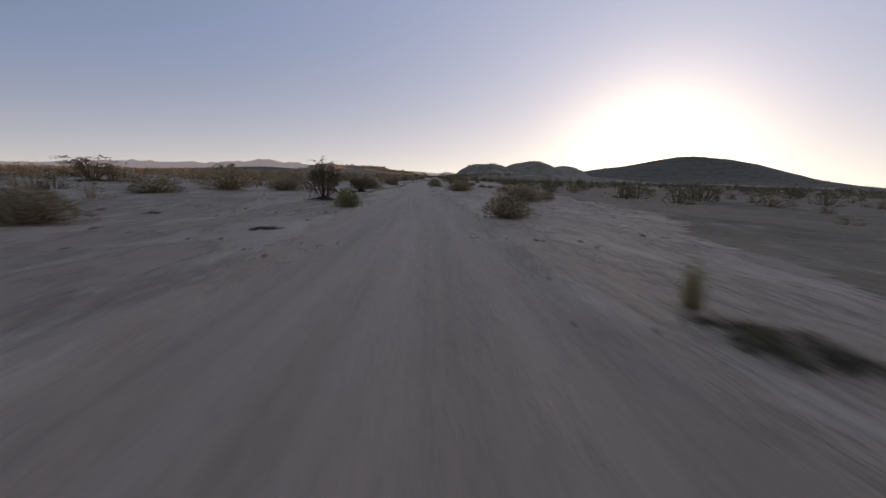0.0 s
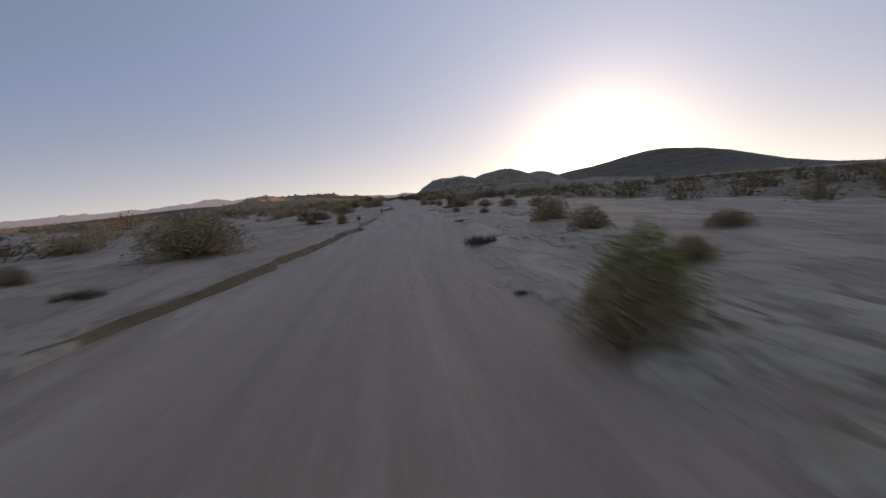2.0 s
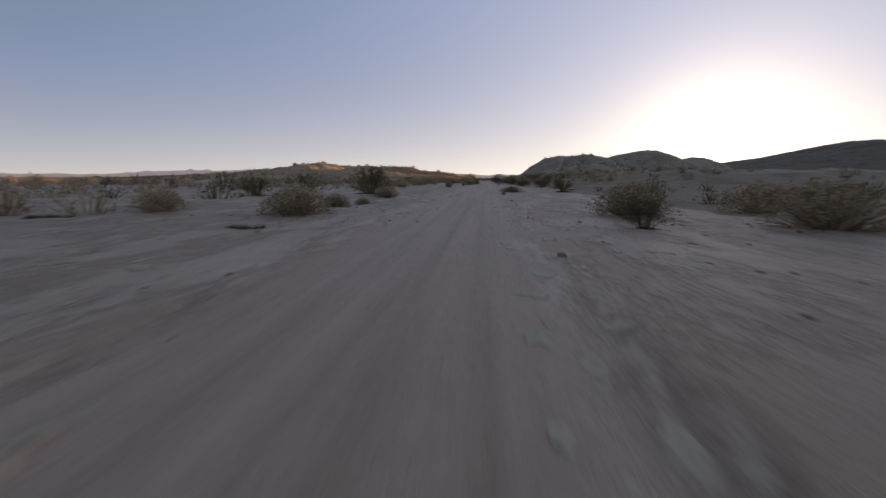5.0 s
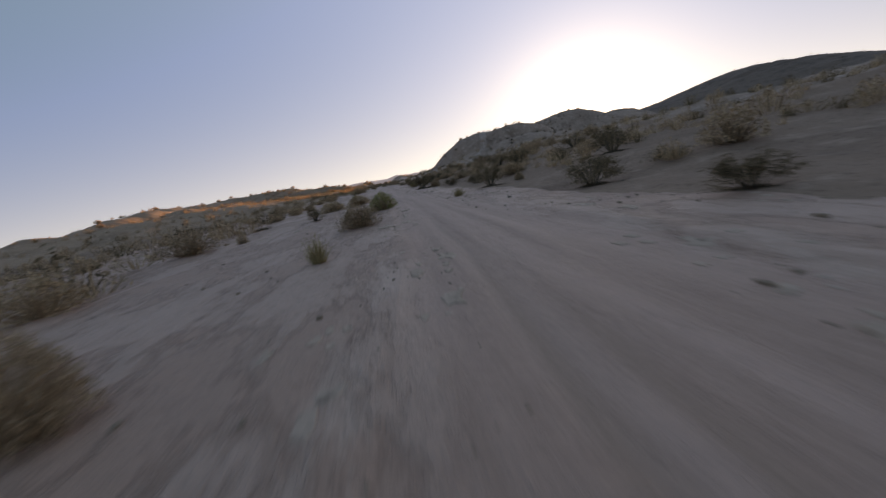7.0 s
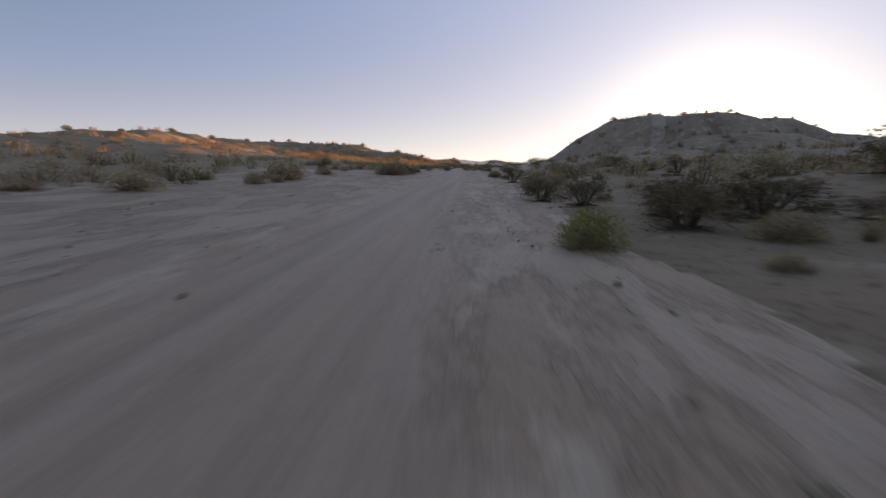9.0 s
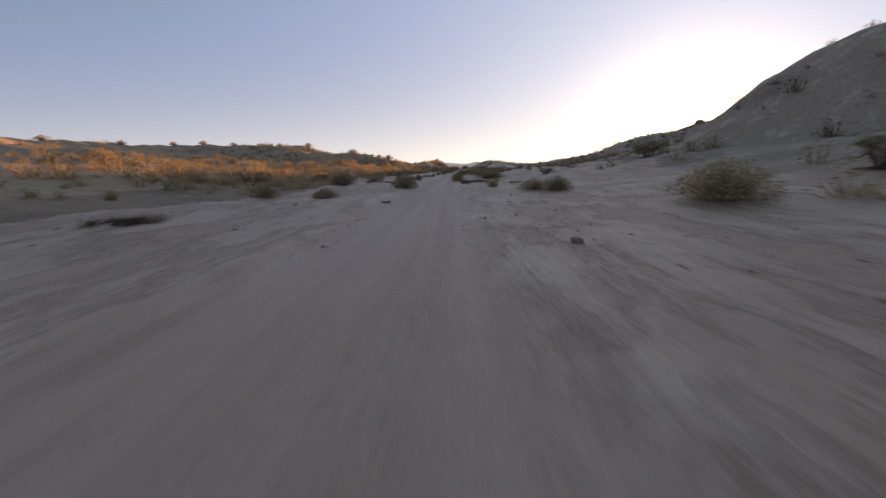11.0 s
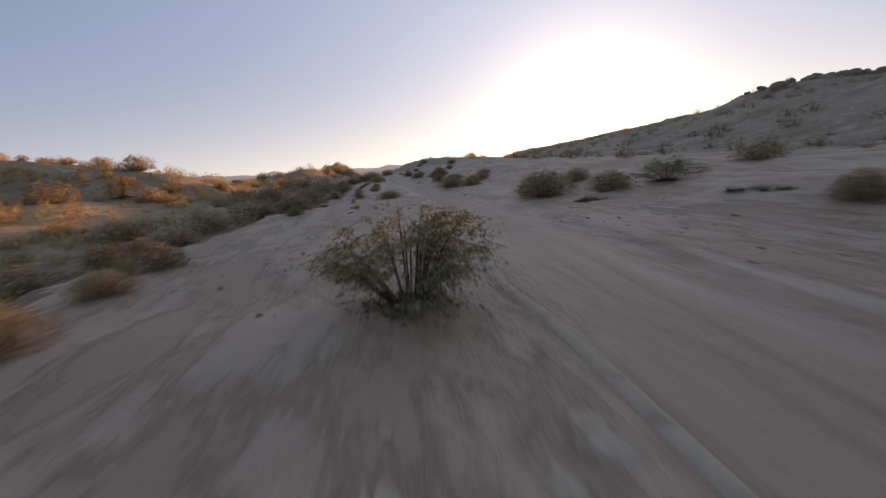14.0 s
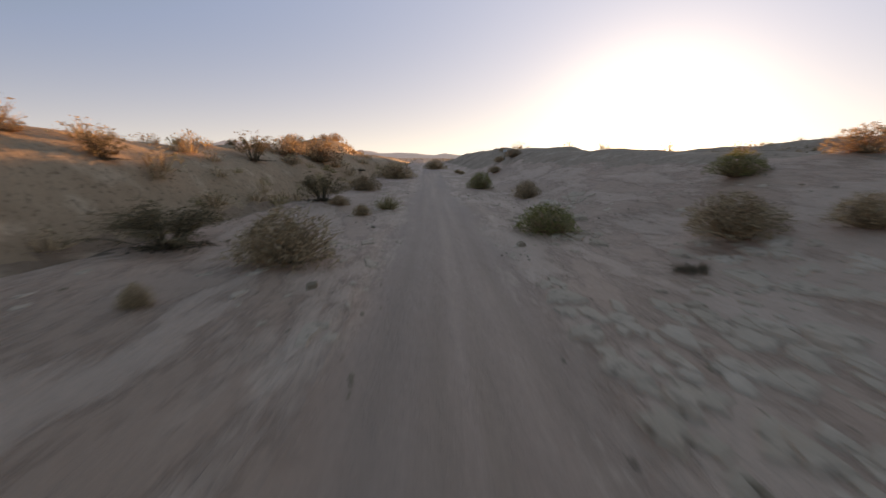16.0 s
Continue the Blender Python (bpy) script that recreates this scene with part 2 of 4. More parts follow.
GREEN_LEAF = leafy("pale_green_leaf", [(0.19, 0.18, 0.07), (0.29, 0.275, 0.105), (0.39, 0.36, 0.155), (0.46, 0.42, 0.21)])
STRAW = leafy("dry_straw", [(0.33, 0.245, 0.13), (0.45, 0.345, 0.19), (0.55, 0.435, 0.26)], 0.75, 0.25)
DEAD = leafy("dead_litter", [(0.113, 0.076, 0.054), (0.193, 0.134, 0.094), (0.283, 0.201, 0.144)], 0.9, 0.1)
PALE_TRAIL = earth("worn_trail_soil", (0.561, 0.411, 0.327), (0.648, 0.497, 0.413), (0.485, 0.344, 0.268), 0.3, 0.0)
WOOD = earth("grey_post_wood", (0.26, 0.21, 0.16), (0.33, 0.28, 0.22), (0.18, 0.14, 0.11), 0.2, 0.0)
WHITE = earth("white_board_paint", (0.74, 0.73, 0.71), (0.80, 0.79, 0.77), (0.62, 0.60, 0.57), 0.4, 0.0)


ROAD_X = np.array([-0.28, -0.28, -0.44, -0.99, -1.22, -1.30, -1.18, 0.06, 0.26, -0.06, -0.24, -0.28, 0.30, 0.99, 1.00, 0.40, 0.02, -0.45, -1.02, -1.92, -2.20, -2.22, -1.92, -0.80, 0.46, 0.64, 0.48, 0.30, 0.28, 0.08, -0.20, -0.60, -1.32])
# ---------------------------------------------------------------- terrain
# Road centre line and half width by distance along the valley (m).
ROAD_Y = np.array([-80, 0, 8, 20, 28, 40, 50, 62, 74, 86, 110, 140, 150, 160, 172, 184, 195, 206, 235, 262, 272, 282, 292, 302, 314, 324, 335, 347, 360, 385, 420, 470, 560])
HALF_Y = np.array([-80, 20, 40, 90, 130, 172, 190, 206, 255, 268, 285, 300, 330, 360, 420, 560])
HALF_W = np.array([1.5, 1.45, 1.4, 1.4, 1.5, 1.5, 1.25, 1.3, 1.4, 1.0, 0.8, 1.1, 0.95, 1.1, 1.1, 1.0])


def road_x(y):
    return np.interp(y, ROAD_Y, ROAD_X)


def lattice(ix, iy, seed):
    h = np.sin(ix * 127.1 + iy * 311.7 + seed * 74.7) * 43758.5453
    return h - np.floor(h)


def smooth_noise(x, y, seed=0):
    """Value noise, -1 to 1, on arrays."""
    ix, iy = np.floor(x), np.floor(y)
    fx, fy = x - ix, y - iy
    fx, fy = fx * fx * (3 - 2 * fx), fy * fy * (3 - 2 * fy)
    a, b = lattice(ix, iy, seed), lattice(ix + 1, iy, seed)
    c, d = lattice(ix, iy + 1, seed), lattice(ix + 1, iy + 1, seed)
    return 2 * ((a + (b - a) * fx) * (1 - fy) + (c + (d - c) * fx) * fy) - 1


def fbm(x, y, size, octaves, seed):
    out, amp = 0.0, 1.0
    for k in range(octaves):
        out = out + amp * smooth_noise(x / size + 17.3 * k, y / size - 9.1 * k, seed + k)
        size, amp = size * 0.5, amp * 0.5
    return out


def ramp(v, a, b):
    u = np.clip((v - a) / (b - a), 0, 1)
    return u * u * (3 - 2 * u)


def mound(x, y, cx, cy, rx, ry, height, power=2.0, turn=0.0):
    """A hill: bell-shaped for power 2, flat-topped for higher powers."""
    c, s = math.cos(math.radians(turn)), math.sin(math.radians(turn))
    u, v = ((x - cx) * c + (y - cy) * s) / rx, (-(x - cx) * s + (y - cy) * c) / ry
    return height * np.exp(-np.power(u * u + v * v + 1e-9, power / 2))


def mesa_height(x, y):
    wobble = 1 + 0.045 * fbm(x, y, 9, 3, 31)
    # Last bell: added behind the mesa to block low sun from the left plain.
    bells = (mound(x, y, 70.5, 308.5, 28.7, 14.0, 10.86, 1.85)
             + mound(x, y, 31.7, 276.2, 13.9, 65.5, 3.09, 4.76)
             + mound(x, y, 30.9, 267.0, 18.6, 9.0, 5.39, 6.59)
             + mound(x, y, 100.0, 330.0, 15.0, 20.0, 8.6, 3.0)) * wobble
    # A brown footslope that starts close to the road.
    off = x - road_x(y)
    foot = 0.088 * np.clip(off - 3.2, 0, 23) * ramp(y, 150, 172) * (1 - ramp(y, 235, 275)) * (1 - ramp(off, 55, 100))
    # Its apron of washed-down soil leads up to the steep face.
    apron = mound(x, y, 35.0, 264.0, 20.0, 30.0, 6.0, 1.7) * (1 + 0.12 * fbm(x, y, 7, 3, 65))
    return np.maximum(np.maximum(bells, apron), foot * (1 + 0.2 * fbm(x, y, 6, 3, 64)))


def right_ridge_height(x, y):
    wobble = 1 + 0.05 * fbm(x, y, 9, 3, 47)
    return (mound(x, y, 60.1, 361.1, 34.0, 52.8, 5.8, 2.41)
            + mound(x, y, 70.9, 456.8, 23.8, 62.9, 4.0, 4.94)
            + mound(x, y, 46.3, 350.8, 8.0, 9.0, 1.87, 3.09)
            + mound(x, y, 0.5, 416.8, 9.7, 85.2, 9.7, 2.48)) * wobble


def left_ridge_height(x, y):
    wobble = 1 + 0.06 * fbm(x, y, 8, 3, 59)
    bells = (mound(x, y, -70.0, 303.7, 12.0, 52.5, 6.70, 3.58)
            + mound(x, y, -49.4, 353.4, 21.6, 20.8, 6.75, 2.88)
            + mound(x, y, -24.4, 334.9, 14.2, 8.7, 3.85, 2.34)
            + mound(x, y, -8.8, 389.5, 6.5, 7.0, 1.2, 4.0)
            + mound(x, y, -16.0, 367.5, 8.4, 11.0, 1.6, 2.2)
            + mound(x, y, -11.6, 358.5, 4.6, 5.0, 0.85, 2.2)
            + mound(x, y, -55.7, 229.5, 11.9, 18.4, 4.0, 1.60)
            + mound(x, y, -31.6, 384.1, 9.7, 10.5, 1.28, 2.06)
            + mound(x, y, -45.0, 318.0, 13.0, 20.0, 1.5, 2.2)
            + mound(x, y, -70.0, 455.0, 40.0, 45.0, 1.4, 2.5)) * wobble
    # Its flank comes down gently to the bench beside the road.
    off = road_x(y) - x
    flank = 0.10 * np.clip(off - 6.5, 0, 31) * ramp(y, 205, 240) * (1 - ramp(y, 350, 385)) * (1 - ramp(off, 60, 115))
    # A low brushy swell added beyond the wash, raised to catch the low sun.
    flank = flank + 0.55 * ramp(off, 6.8, 10.5) * (1 - ramp(off, 14, 25)) * ramp(y, 285, 303) * (1 - ramp(y, 336, 352))
    return np.maximum(bells, flank * (1 + 0.22 * fbm(x, y, 7, 3, 63)))


def far_hill_height(x, y):
    wobble = 1 + 0.03 * fbm(x, y, 50, 3, 71)
    # The third mound, the saddle, is raised to block sun from the first stretch.
    return (mound(x, y, 265.0, 411.0, 63.0, 70.0, 22.2, 2.2)
            + mound(x, y, 338.0, 385.0, 42.0, 42.0, 1.5, 2.2)
            + mound(x, y, 185.0, 425.0, 66.0, 50.0, 12.0, 2.4)
            + mound(x, y, -154.8, 419.7, 63.2, 72.1, 5.31, 1.66)) * wobble


def brown_left(y):
    """How far left of the road the pale flat gives way to brown brushy soil."""
    edge = np.interp(y, [-80, 120, 175, 215, 257, 262, 282, 291, 300, 304, 312, 317, 325, 332, 338, 346, 350, 357, 362, 370, 400, 560], [60, 45, 24, 15, 5.6, 5.4, 6.4, 6.0, 6.8, 7.5, 8.3, 8.0, 7.2, 6.9, 6.3, 6.2, 5.7, 5.8, 5.0, 4.3, 4.4, 5.0])
    return edge * (1 + 0.05 * smooth_noise(y / 7.0, y * 0 + 3.3, 61) + 0.07 * smooth_noise(y / 1.4, y * 0 + 1.3, 62))


def brown_right(y):
    edge = np.interp(y, [-80, 3.4, 5.6, 9, 15.5, 20, 28, 42, 50, 60, 68, 80, 92, 100, 120, 139, 150, 158, 168, 175, 181, 187, 192, 205, 225, 250, 290, 335, 365, 400, 560], [4.6, 4.1, 4.4, 5.4, 6.9, 7.2, 6.5, 6.0, 9.5, 10.5, 9.5, 13, 14, 10, 9, 6.5, 5.6, 3.4, 2.9, 3.1, 3.0, 2.9, 3.2, 3.6, 5.0, 9, 14, 14, 7.5, 4.6, 5])
    return edge * (1 + 0.06 * smooth_noise(y / 8.0, y * 0 + 8.3, 67) + 0.08 * smooth_noise(y / 1.5, y * 0 + 2.3, 68))


def cut_stretch(y):
    """Where along the valley the road's left edge is cut into the sand."""
    return ramp(y, 18, 27) * (1 - ramp(y, 92, 104)) * (0.62 + 0.38 * np.clip(1.6 * smooth_noise(y / 4.3, y * 0 + 6.1, 23) + 0.5, 0, 1))


CUT_Y = np.array([10, 24, 27.4, 34, 35.2, 37.3, 40.6, 47, 48.3, 50.5, 57.5, 70.4, 72.8, 80, 82, 85, 92.6, 106])
CUT_X = np.array([-2.9, -3.08, -2.92, -2.45, -2.74, -2.66, -2.54, -3.37, -3.06, -2.76, -2.05, -1.43, -1.6, -1.18, -1.03, -1.08, -1.55, -1.8])


def cut_line(y):
    """Where the road's winding cut edge runs."""
    return np.interp(y, CUT_Y, CUT_X) + 0.10 * smooth_noise(y / 1.9, y * 0 + 2.7, 24) + 0.05 * smooth_noise(y / 0.5, y * 0 + 4.9, 25)


def cut_worn(y):
    """Where wheels have worn the cut down to a soft slope of ochre sand."""
    return ramp(y, 60, 66) * (1 - ramp(y, 74, 82))


def cut_edge(s, y):
    """Metres to the left of the winding cut."""
    return cut_line(y) - s - road_x(y)


def wheel_line(y, k, off):
    """Where the k-th wheel line runs beside the road's centre."""
    return off + 0.16 * smooth_noise(y / 9.0, y * 0 + k * 7.7, 33)


def plain_height(x, y):
    """The valley floor with the road, its wheel ruts and its low banks."""
    s = x - road_x(y)
    half = np.interp(y, HALF_Y, HALF_W) + 0.12 * smooth_noise(y / 3.1, y * 0, 5) * 1.5
    out = np.abs(s) - half
    rough = ramp(out, 0.0, 2.5)
    z = rough * (0.08 * fbm(x, y, 5.0, 3, 3) + 0.045 * fbm(x, y, 1.1, 3, 8))
    # Below the large hill the plain lies level and dips a little.
    level = ramp(s, 4, 14) * ramp(y, -20, 10) * (1 - ramp(y, 150, 175))
    z = z + ramp(np.abs(s), 12, 90) * 0.3 * fbm(x, y, 34, 3, 13) * (1 - 0.75 * level) - 0.16 * level
    # The bench drops to a brush-filled wash on the left of the last stretch.
    z = z - (0.26 + 0.06 * ramp(y, 285, 305)) * ramp(-s - brown_left(y), 0.0, 0.9) * ramp(y, 258, 270)
    # Low banks, higher along the first stretch.
    bank = 0.07 * (0.55 + 0.6 * smooth_noise(y / 5.5, s * 0 + (s > 0) * 40.0, 21))
    bank = bank * (1 - cut_stretch(y) * (s < 0))
    z = z + np.clip(bank, 0.0, 1) * ramp(out, -0.06, 0.10) * (1 - 0.35 * ramp(out, 0.5, 3.0))
    # The left edge is cut like a small step along the first stretch.
    z = z + 0.085 * ramp(cut_edge(s, y), -0.01, 0.09) * cut_stretch(y) * (1 - 0.8 * cut_worn(y)) * (1 - 0.6 * ramp(out, 0.8, 4.0))
    inside = 1 - ramp(out, -0.3, 0.0)
    ruts = 0.0
    for k, (off, wide, deep) in enumerate(((-0.62, 0.17, 0.035), (0.62, 0.17, 0.035), (0.12, 0.06, 0.018), (-0.25, 0.05, 0.014), (0.95, 0.07, 0.015))):
        ruts = ruts - deep * np.exp(-((s - wheel_line(y, k, off)) / wide) ** 2) * (0.6 + 0.5 * smooth_noise(y / 6.0, y * 0 + k, 35))
    z = z + inside * (ruts + 0.012 * fbm(x, y, 0.7, 2, 51) - 0.02)
    return z


def clear(x, y, late=0.0):
    """Keeps hills off the road corridor; late: how much closer they come beyond the last bend."""
    s = x - road_x(y)
    return ramp(np.abs(s), 3.0, 14.0 - 7.5 * late * ramp(y, 340, 364) * (s < 0) - 6.0 * ramp(y, 150, 170) * (1 - ramp(y, 215, 240)) * (s > 0))


def left_clear(x, y):
    """Keeps the left ridge off the level bench beside the road: it rises only beyond the wash."""
    off = road_x(y) - x
    along = ramp(y, 255, 272)
    wide = 9.0 - 4.5 * ramp(y, 332, 350) - 1.3 * ramp(y, 372, 384)
    edge = brown_left(y) + 0.6
    return clear(x, y, 1.0) * (1 - along) + ramp(off, edge, edge + wide) * along


def ground_parts(x, y):
    k = clear(x, y)
    rough = ramp(np.abs(x - road_x(y)), 6, 20)
    left = left_clear(x, y)
    end = right_ridge_height(x, y)
    west = x < road_x(y)
    hills = [mesa_height(x, y) * k, np.where(west, 0.0, end * k), left_ridge_height(x, y) * left + np.where(west, end * np.minimum(k, left), 0.0), far_hill_height(x, y) * k]
    gully = sum(hills)
    cut = -0.09 * gully * np.clip(fbm(x, y, 6.5, 2, 83), 0, 1) * rough
    crags = 0.10 * np.clip(gully - 1.0, 0, 2.5) * fbm(x, y, 2.3, 2, 91)
    return plain_height(x, y), hills, cut + crags


def ground_height(x, y):
    x, y = np.asarray(x, float), np.asarray(y, float)
    plain, hills, relief = ground_parts(x, y)
    return plain + sum(hills) + relief


def steps(start, end, first, growth):
    """Places from start towards end, the gaps growing with the distance."""
    out, v, gap = [], start, first
    sign = 1 if end > start else -1
    while (end - v) * sign > 0:
        out.append(v)
        gap = first + growth * abs(v - start)
        v += gap * sign
    return out + [end]


def mesh_object(name, verts, faces, mat, smooth=True):
    me = bpy.data.meshes.new(name)
    verts, faces = np.asarray(verts, np.float32), np.asarray(faces, np.int32)
    me.vertices.add(len(verts))
    me.vertices.foreach_set("co", verts.ravel())
    n = faces.shape[1]
    me.loops.add(faces.size)
    me.loops.foreach_set("vertex_index", faces.ravel())
    me.polygons.add(len(faces))
    me.polygons.foreach_set("loop_start", np.arange(0, faces.size, n, dtype=np.int32))
    me.polygons.foreach_set("loop_total", np.full(len(faces), n, np.int32))
    me.polygons.foreach_set("use_smooth", np.full(len(faces), smooth))
    me.update(calc_edges=True)
    me.materials.append(mat)
    return new(name, me)


def build_land():
    """One sheet from the road to the horizon; its stretches are objects that share their borders."""
    near = list(np.arange(0, 4.5, 0.10))
    right = near + steps(4.5, 3200, 0.13, 0.05)
    offs = np.array([-v for v in right[:0:-1]] + right)
    rows = np.array([-v for v in steps(4, 900, 0.5, 0.10)[::-1]] + list(np.arange(-3.6, 372, 0.38)) + steps(372, 3600, 0.34, 0.03))
    s, y = np.meshgrid(offs, rows)
    x = s + road_x(y)
    plain, hills, relief = ground_parts(x, y)
    z = plain + sum(hills) + relief
    far = np.hypot(x, y - 150)
    z = z - ramp(far, 1500, 3200) * 4.0
    verts = np.stack([x, y, z], -1).reshape(-1, 3)
    nr, nc = s.shape
    idx = np.arange(nr * nc).reshape(nr, nc)
    quads = np.stack([idx[:-1, :-1], idx[:-1, 1:], idx[1:, 1:], idx[1:, :-1]], -1).reshape(-1, 4)

    def mid(a):
        return ((a[:-1, :-1] + a[:-1, 1:] + a[1:, 1:] + a[1:, :-1]) / 4).ravel()

    edge = np.abs(s) - np.interp(y, HALF_Y, HALF_W) + 0.22 * fbm(x, y, 1.6, 3, 77)
    cutting = cut_stretch(y) * (s < 0)
    edge = edge * (1 - cutting) + (cut_edge(s, y) - 0.1 + 0.1 * fbm(x, y, 1.6, 3, 77)) * cutting
    track = (1 - ramp(edge, -0.35, 0.25)).astype(np.float32).ravel()
    wide = np.interp(y, HALF_Y, HALF_W)
    worn = cut_worn(y)
    bank = (np.exp(-((cut_edge(s, y) - 0.05 - 0.22 * worn) / (0.06 + 0.28 * worn)) ** 2) * cut_stretch(y) * 0.9 * worn).astype(np.float32).ravel()
    rim = np.exp(-((np.abs(s) - wide - 0.15 - 0.3 * smooth_noise(y / 6.0, y * 0 + (s > 0) * 9.0, 27)) / 0.34) ** 2).astype(np.float32).ravel()
    rut = sum(np.exp(-((s - wheel_line(y, k, off)) / thin) ** 2) * np.clip(0.35 + 1.1 * smooth_noise(y / 7.0, y * 0 + k * 3.1, 36), 0, 1)
              for k, (off, thin) in enumerate(((-0.62, 0.08), (0.62, 0.08), (0.12, 0.06), (-0.25, 0.06), (0.95, 0.06)))).astype(np.float32).ravel()
    packed = (0.6 * ramp(y, 312, 338) * (0.75 + 0.5 * smooth_noise(s / 0.5, y / 14.0, 37))).astype(np.float32).ravel()
    half = np.interp(mid(y), HALF_Y, HALF_W)
    owner = np.zeros(len(quads), int)
    amounts = np.stack([mid(h) for h in hills], -1)
    best = amounts.argmax(1)
    sm, ym = mid(s), mid(y)
    brown = (amounts.max(1) > 0.25) & ((sm < -brown_left(ym)) | (sm > brown_right(ym)))
    owner[brown] = best[brown] + 2
    ragged = 9.0 * fbm(sm, ym, 14, 4, 88)
    wander = ragged + 45.0 * fbm(sm, ym, 75, 3, 89) * ramp(np.abs(sm), 12, 60)
    owner[(owner == 2) & (amounts[:, 0] < 1.9 + 0.07 * ragged) & (ym < 242 + ragged) & (sm < 45)] = 6
    nearby = (owner == 0) & (ym > 150 + 0.6 * np.abs(sm) + ragged) & (ym < 520 + ragged) & (np.abs(sm) < 44 + 0.5 * wander)
    owner[nearby & (sm < -brown_left(ym))] = 6
    owner[nearby & (sm > brown_right(ym))] = 6
    # Brown brushy soil lies below the large hill, up to the crusted flat beside the road.
    owner[(owner == 0) & (ym < 178 + 0.25 * sm + wander) & (ym > -60) & (sm > brown_right(ym) + 0.12 * ragged * ramp(sm, 5, 9)) & (sm < 330 + 2 * wander)] = 6
    owner[(np.abs(mid(s)) < half + 0.05) & (mid(y) < 900) & (mid(y) > -300)] = 1
    kinds = (("ground", FLAT, "pale sandy desert flat with hardpan crust patches", "ground"),
             ("dirt_road", FLAT, "packed pale sand track with faint wheel ruts", "road"),
             ("mesa", SLOPE, "flat-topped sandy mesa with eroded scrub-dotted slope", "hill"),
             ("right_ridge", SLOPE, "long sandy ridge with rocky broken crest", "hill"),
             ("left_ridge", TAN, "low rounded sandy ridge touched by evening sun", "hill"),
             ("far_hill", FAR_SHADED_SOIL, "large rounded hill with evening shade in its soil colour", "hill"),
             ("brush_ground", BROWN, "brown brushy soil at the foot of the slopes", "ground"))
    for k, (name, mat, label, cat) in enumerate(kinds):
        mine = quads[owner == k]
        used, flat = np.unique(mine, return_inverse=True)
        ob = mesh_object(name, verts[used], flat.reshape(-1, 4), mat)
        if k < 2:
            for field, values in (("track", track), ("bank", bank), ("rim", rim), ("rut", rut), ("packed", packed)):
                ob.data.attributes.new(field, "FLOAT", "POINT").data.foreach_set("value", values[used])
        tagged(ob, label, cat, kind="structure")


def build_mountains(name, label, az0, az1, dist, tall, seed):
    """A far mountain range: a curved strip of peaks, azimuths in degrees to the right of +y."""
    az = np.radians(np.linspace(az0, az1, 420))
    rad = np.linspace(-1, 1, 13)
    a, r = np.meshgrid(az, rad)
    reach = dist * (1 + 0.09 * r)
    deg = np.degrees(a)
    peaks = 0.72 + 0.20 * smooth_noise(deg / 5.2, deg * 0, seed) + 0.16 * smooth_noise(deg / 1.9, deg * 0 + 3, seed) + 0.09 * smooth_noise(deg / 0.6, r * 3, seed + 1)
    ends = ramp(deg, az0, az0 + 8) * (1 - ramp(deg, az1 - 12, az1))
    z = tall * np.clip(peaks, 0.15, None) * np.clip(1 - np.abs(r) ** 1.4, 0, 1) * (0.25 + 0.75 * ends) * (0.35 + 0.65 * ramp(deg, -45, -29)) * (1 - 0.3 * ramp(deg, -22, -8)) - 4.0
    verts = np.stack([reach * np.sin(a), 178 + reach * np.cos(a), z], -1).reshape(-1, 3)
    idx = np.arange(a.size).reshape(a.shape)
    quads = np.stack([idx[:-1, :-1], idx[:-1, 1:], idx[1:, 1:], idx[1:, :-1]], -1).reshape(-1, 4)
    tagged(mesh_object(name, verts, quads, HAZED_ROCK), label, "mountains", kind="structure")


def build_cut_bank():
    """The raw soil edge where the road is cut into the sand: a crumbling lip that follows the winding line."""
    rows = np.arange(18.0, 104.0, 0.14)
    line, high = cut_line(rows), cut_stretch(rows)
    chip = smooth_noise(rows / 0.33, rows * 0 + 1.0, 141)
    low = ground_height(line + 0.16, rows)
    top = ground_height(line - 0.22, rows)
    rise = np.maximum(top - low, 0.0) - 0.03 * cut_worn(rows)
    shape = ((0.10, low - 0.02), (0.055 + 0.03 * chip, low + 0.008), (0.03 + 0.02 * chip, low + 0.45 * rise), (0.012 + 0.02 * chip, low + rise + 0.004 * high),
             (-0.015, low + rise + 0.012 * high * (1 + chip)), (-0.05, low + 0.7 * rise))
    verts = np.stack([np.stack([line + out, rows, z], -1) for out, z in shape], 1)
    n, m = verts.shape[:2]
    idx = np.arange(n * m).reshape(n, m)
    quads = np.stack([idx[:-1, 1:], idx[:-1, :-1], idx[1:, :-1], idx[1:, 1:]], -1).reshape(-1, 4)
    tagged(mesh_object("road_bank", verts.reshape(-1, 3), quads, BANK_SOIL), "low crumbling ochre soil bank cut along the track", "bank", kind="structure")


build_land()
build_cut_bank()
build_mountains("mountain_range", "far mountain range along the horizon, haze put into its colour", -75, 12, 2650, 71, 3)


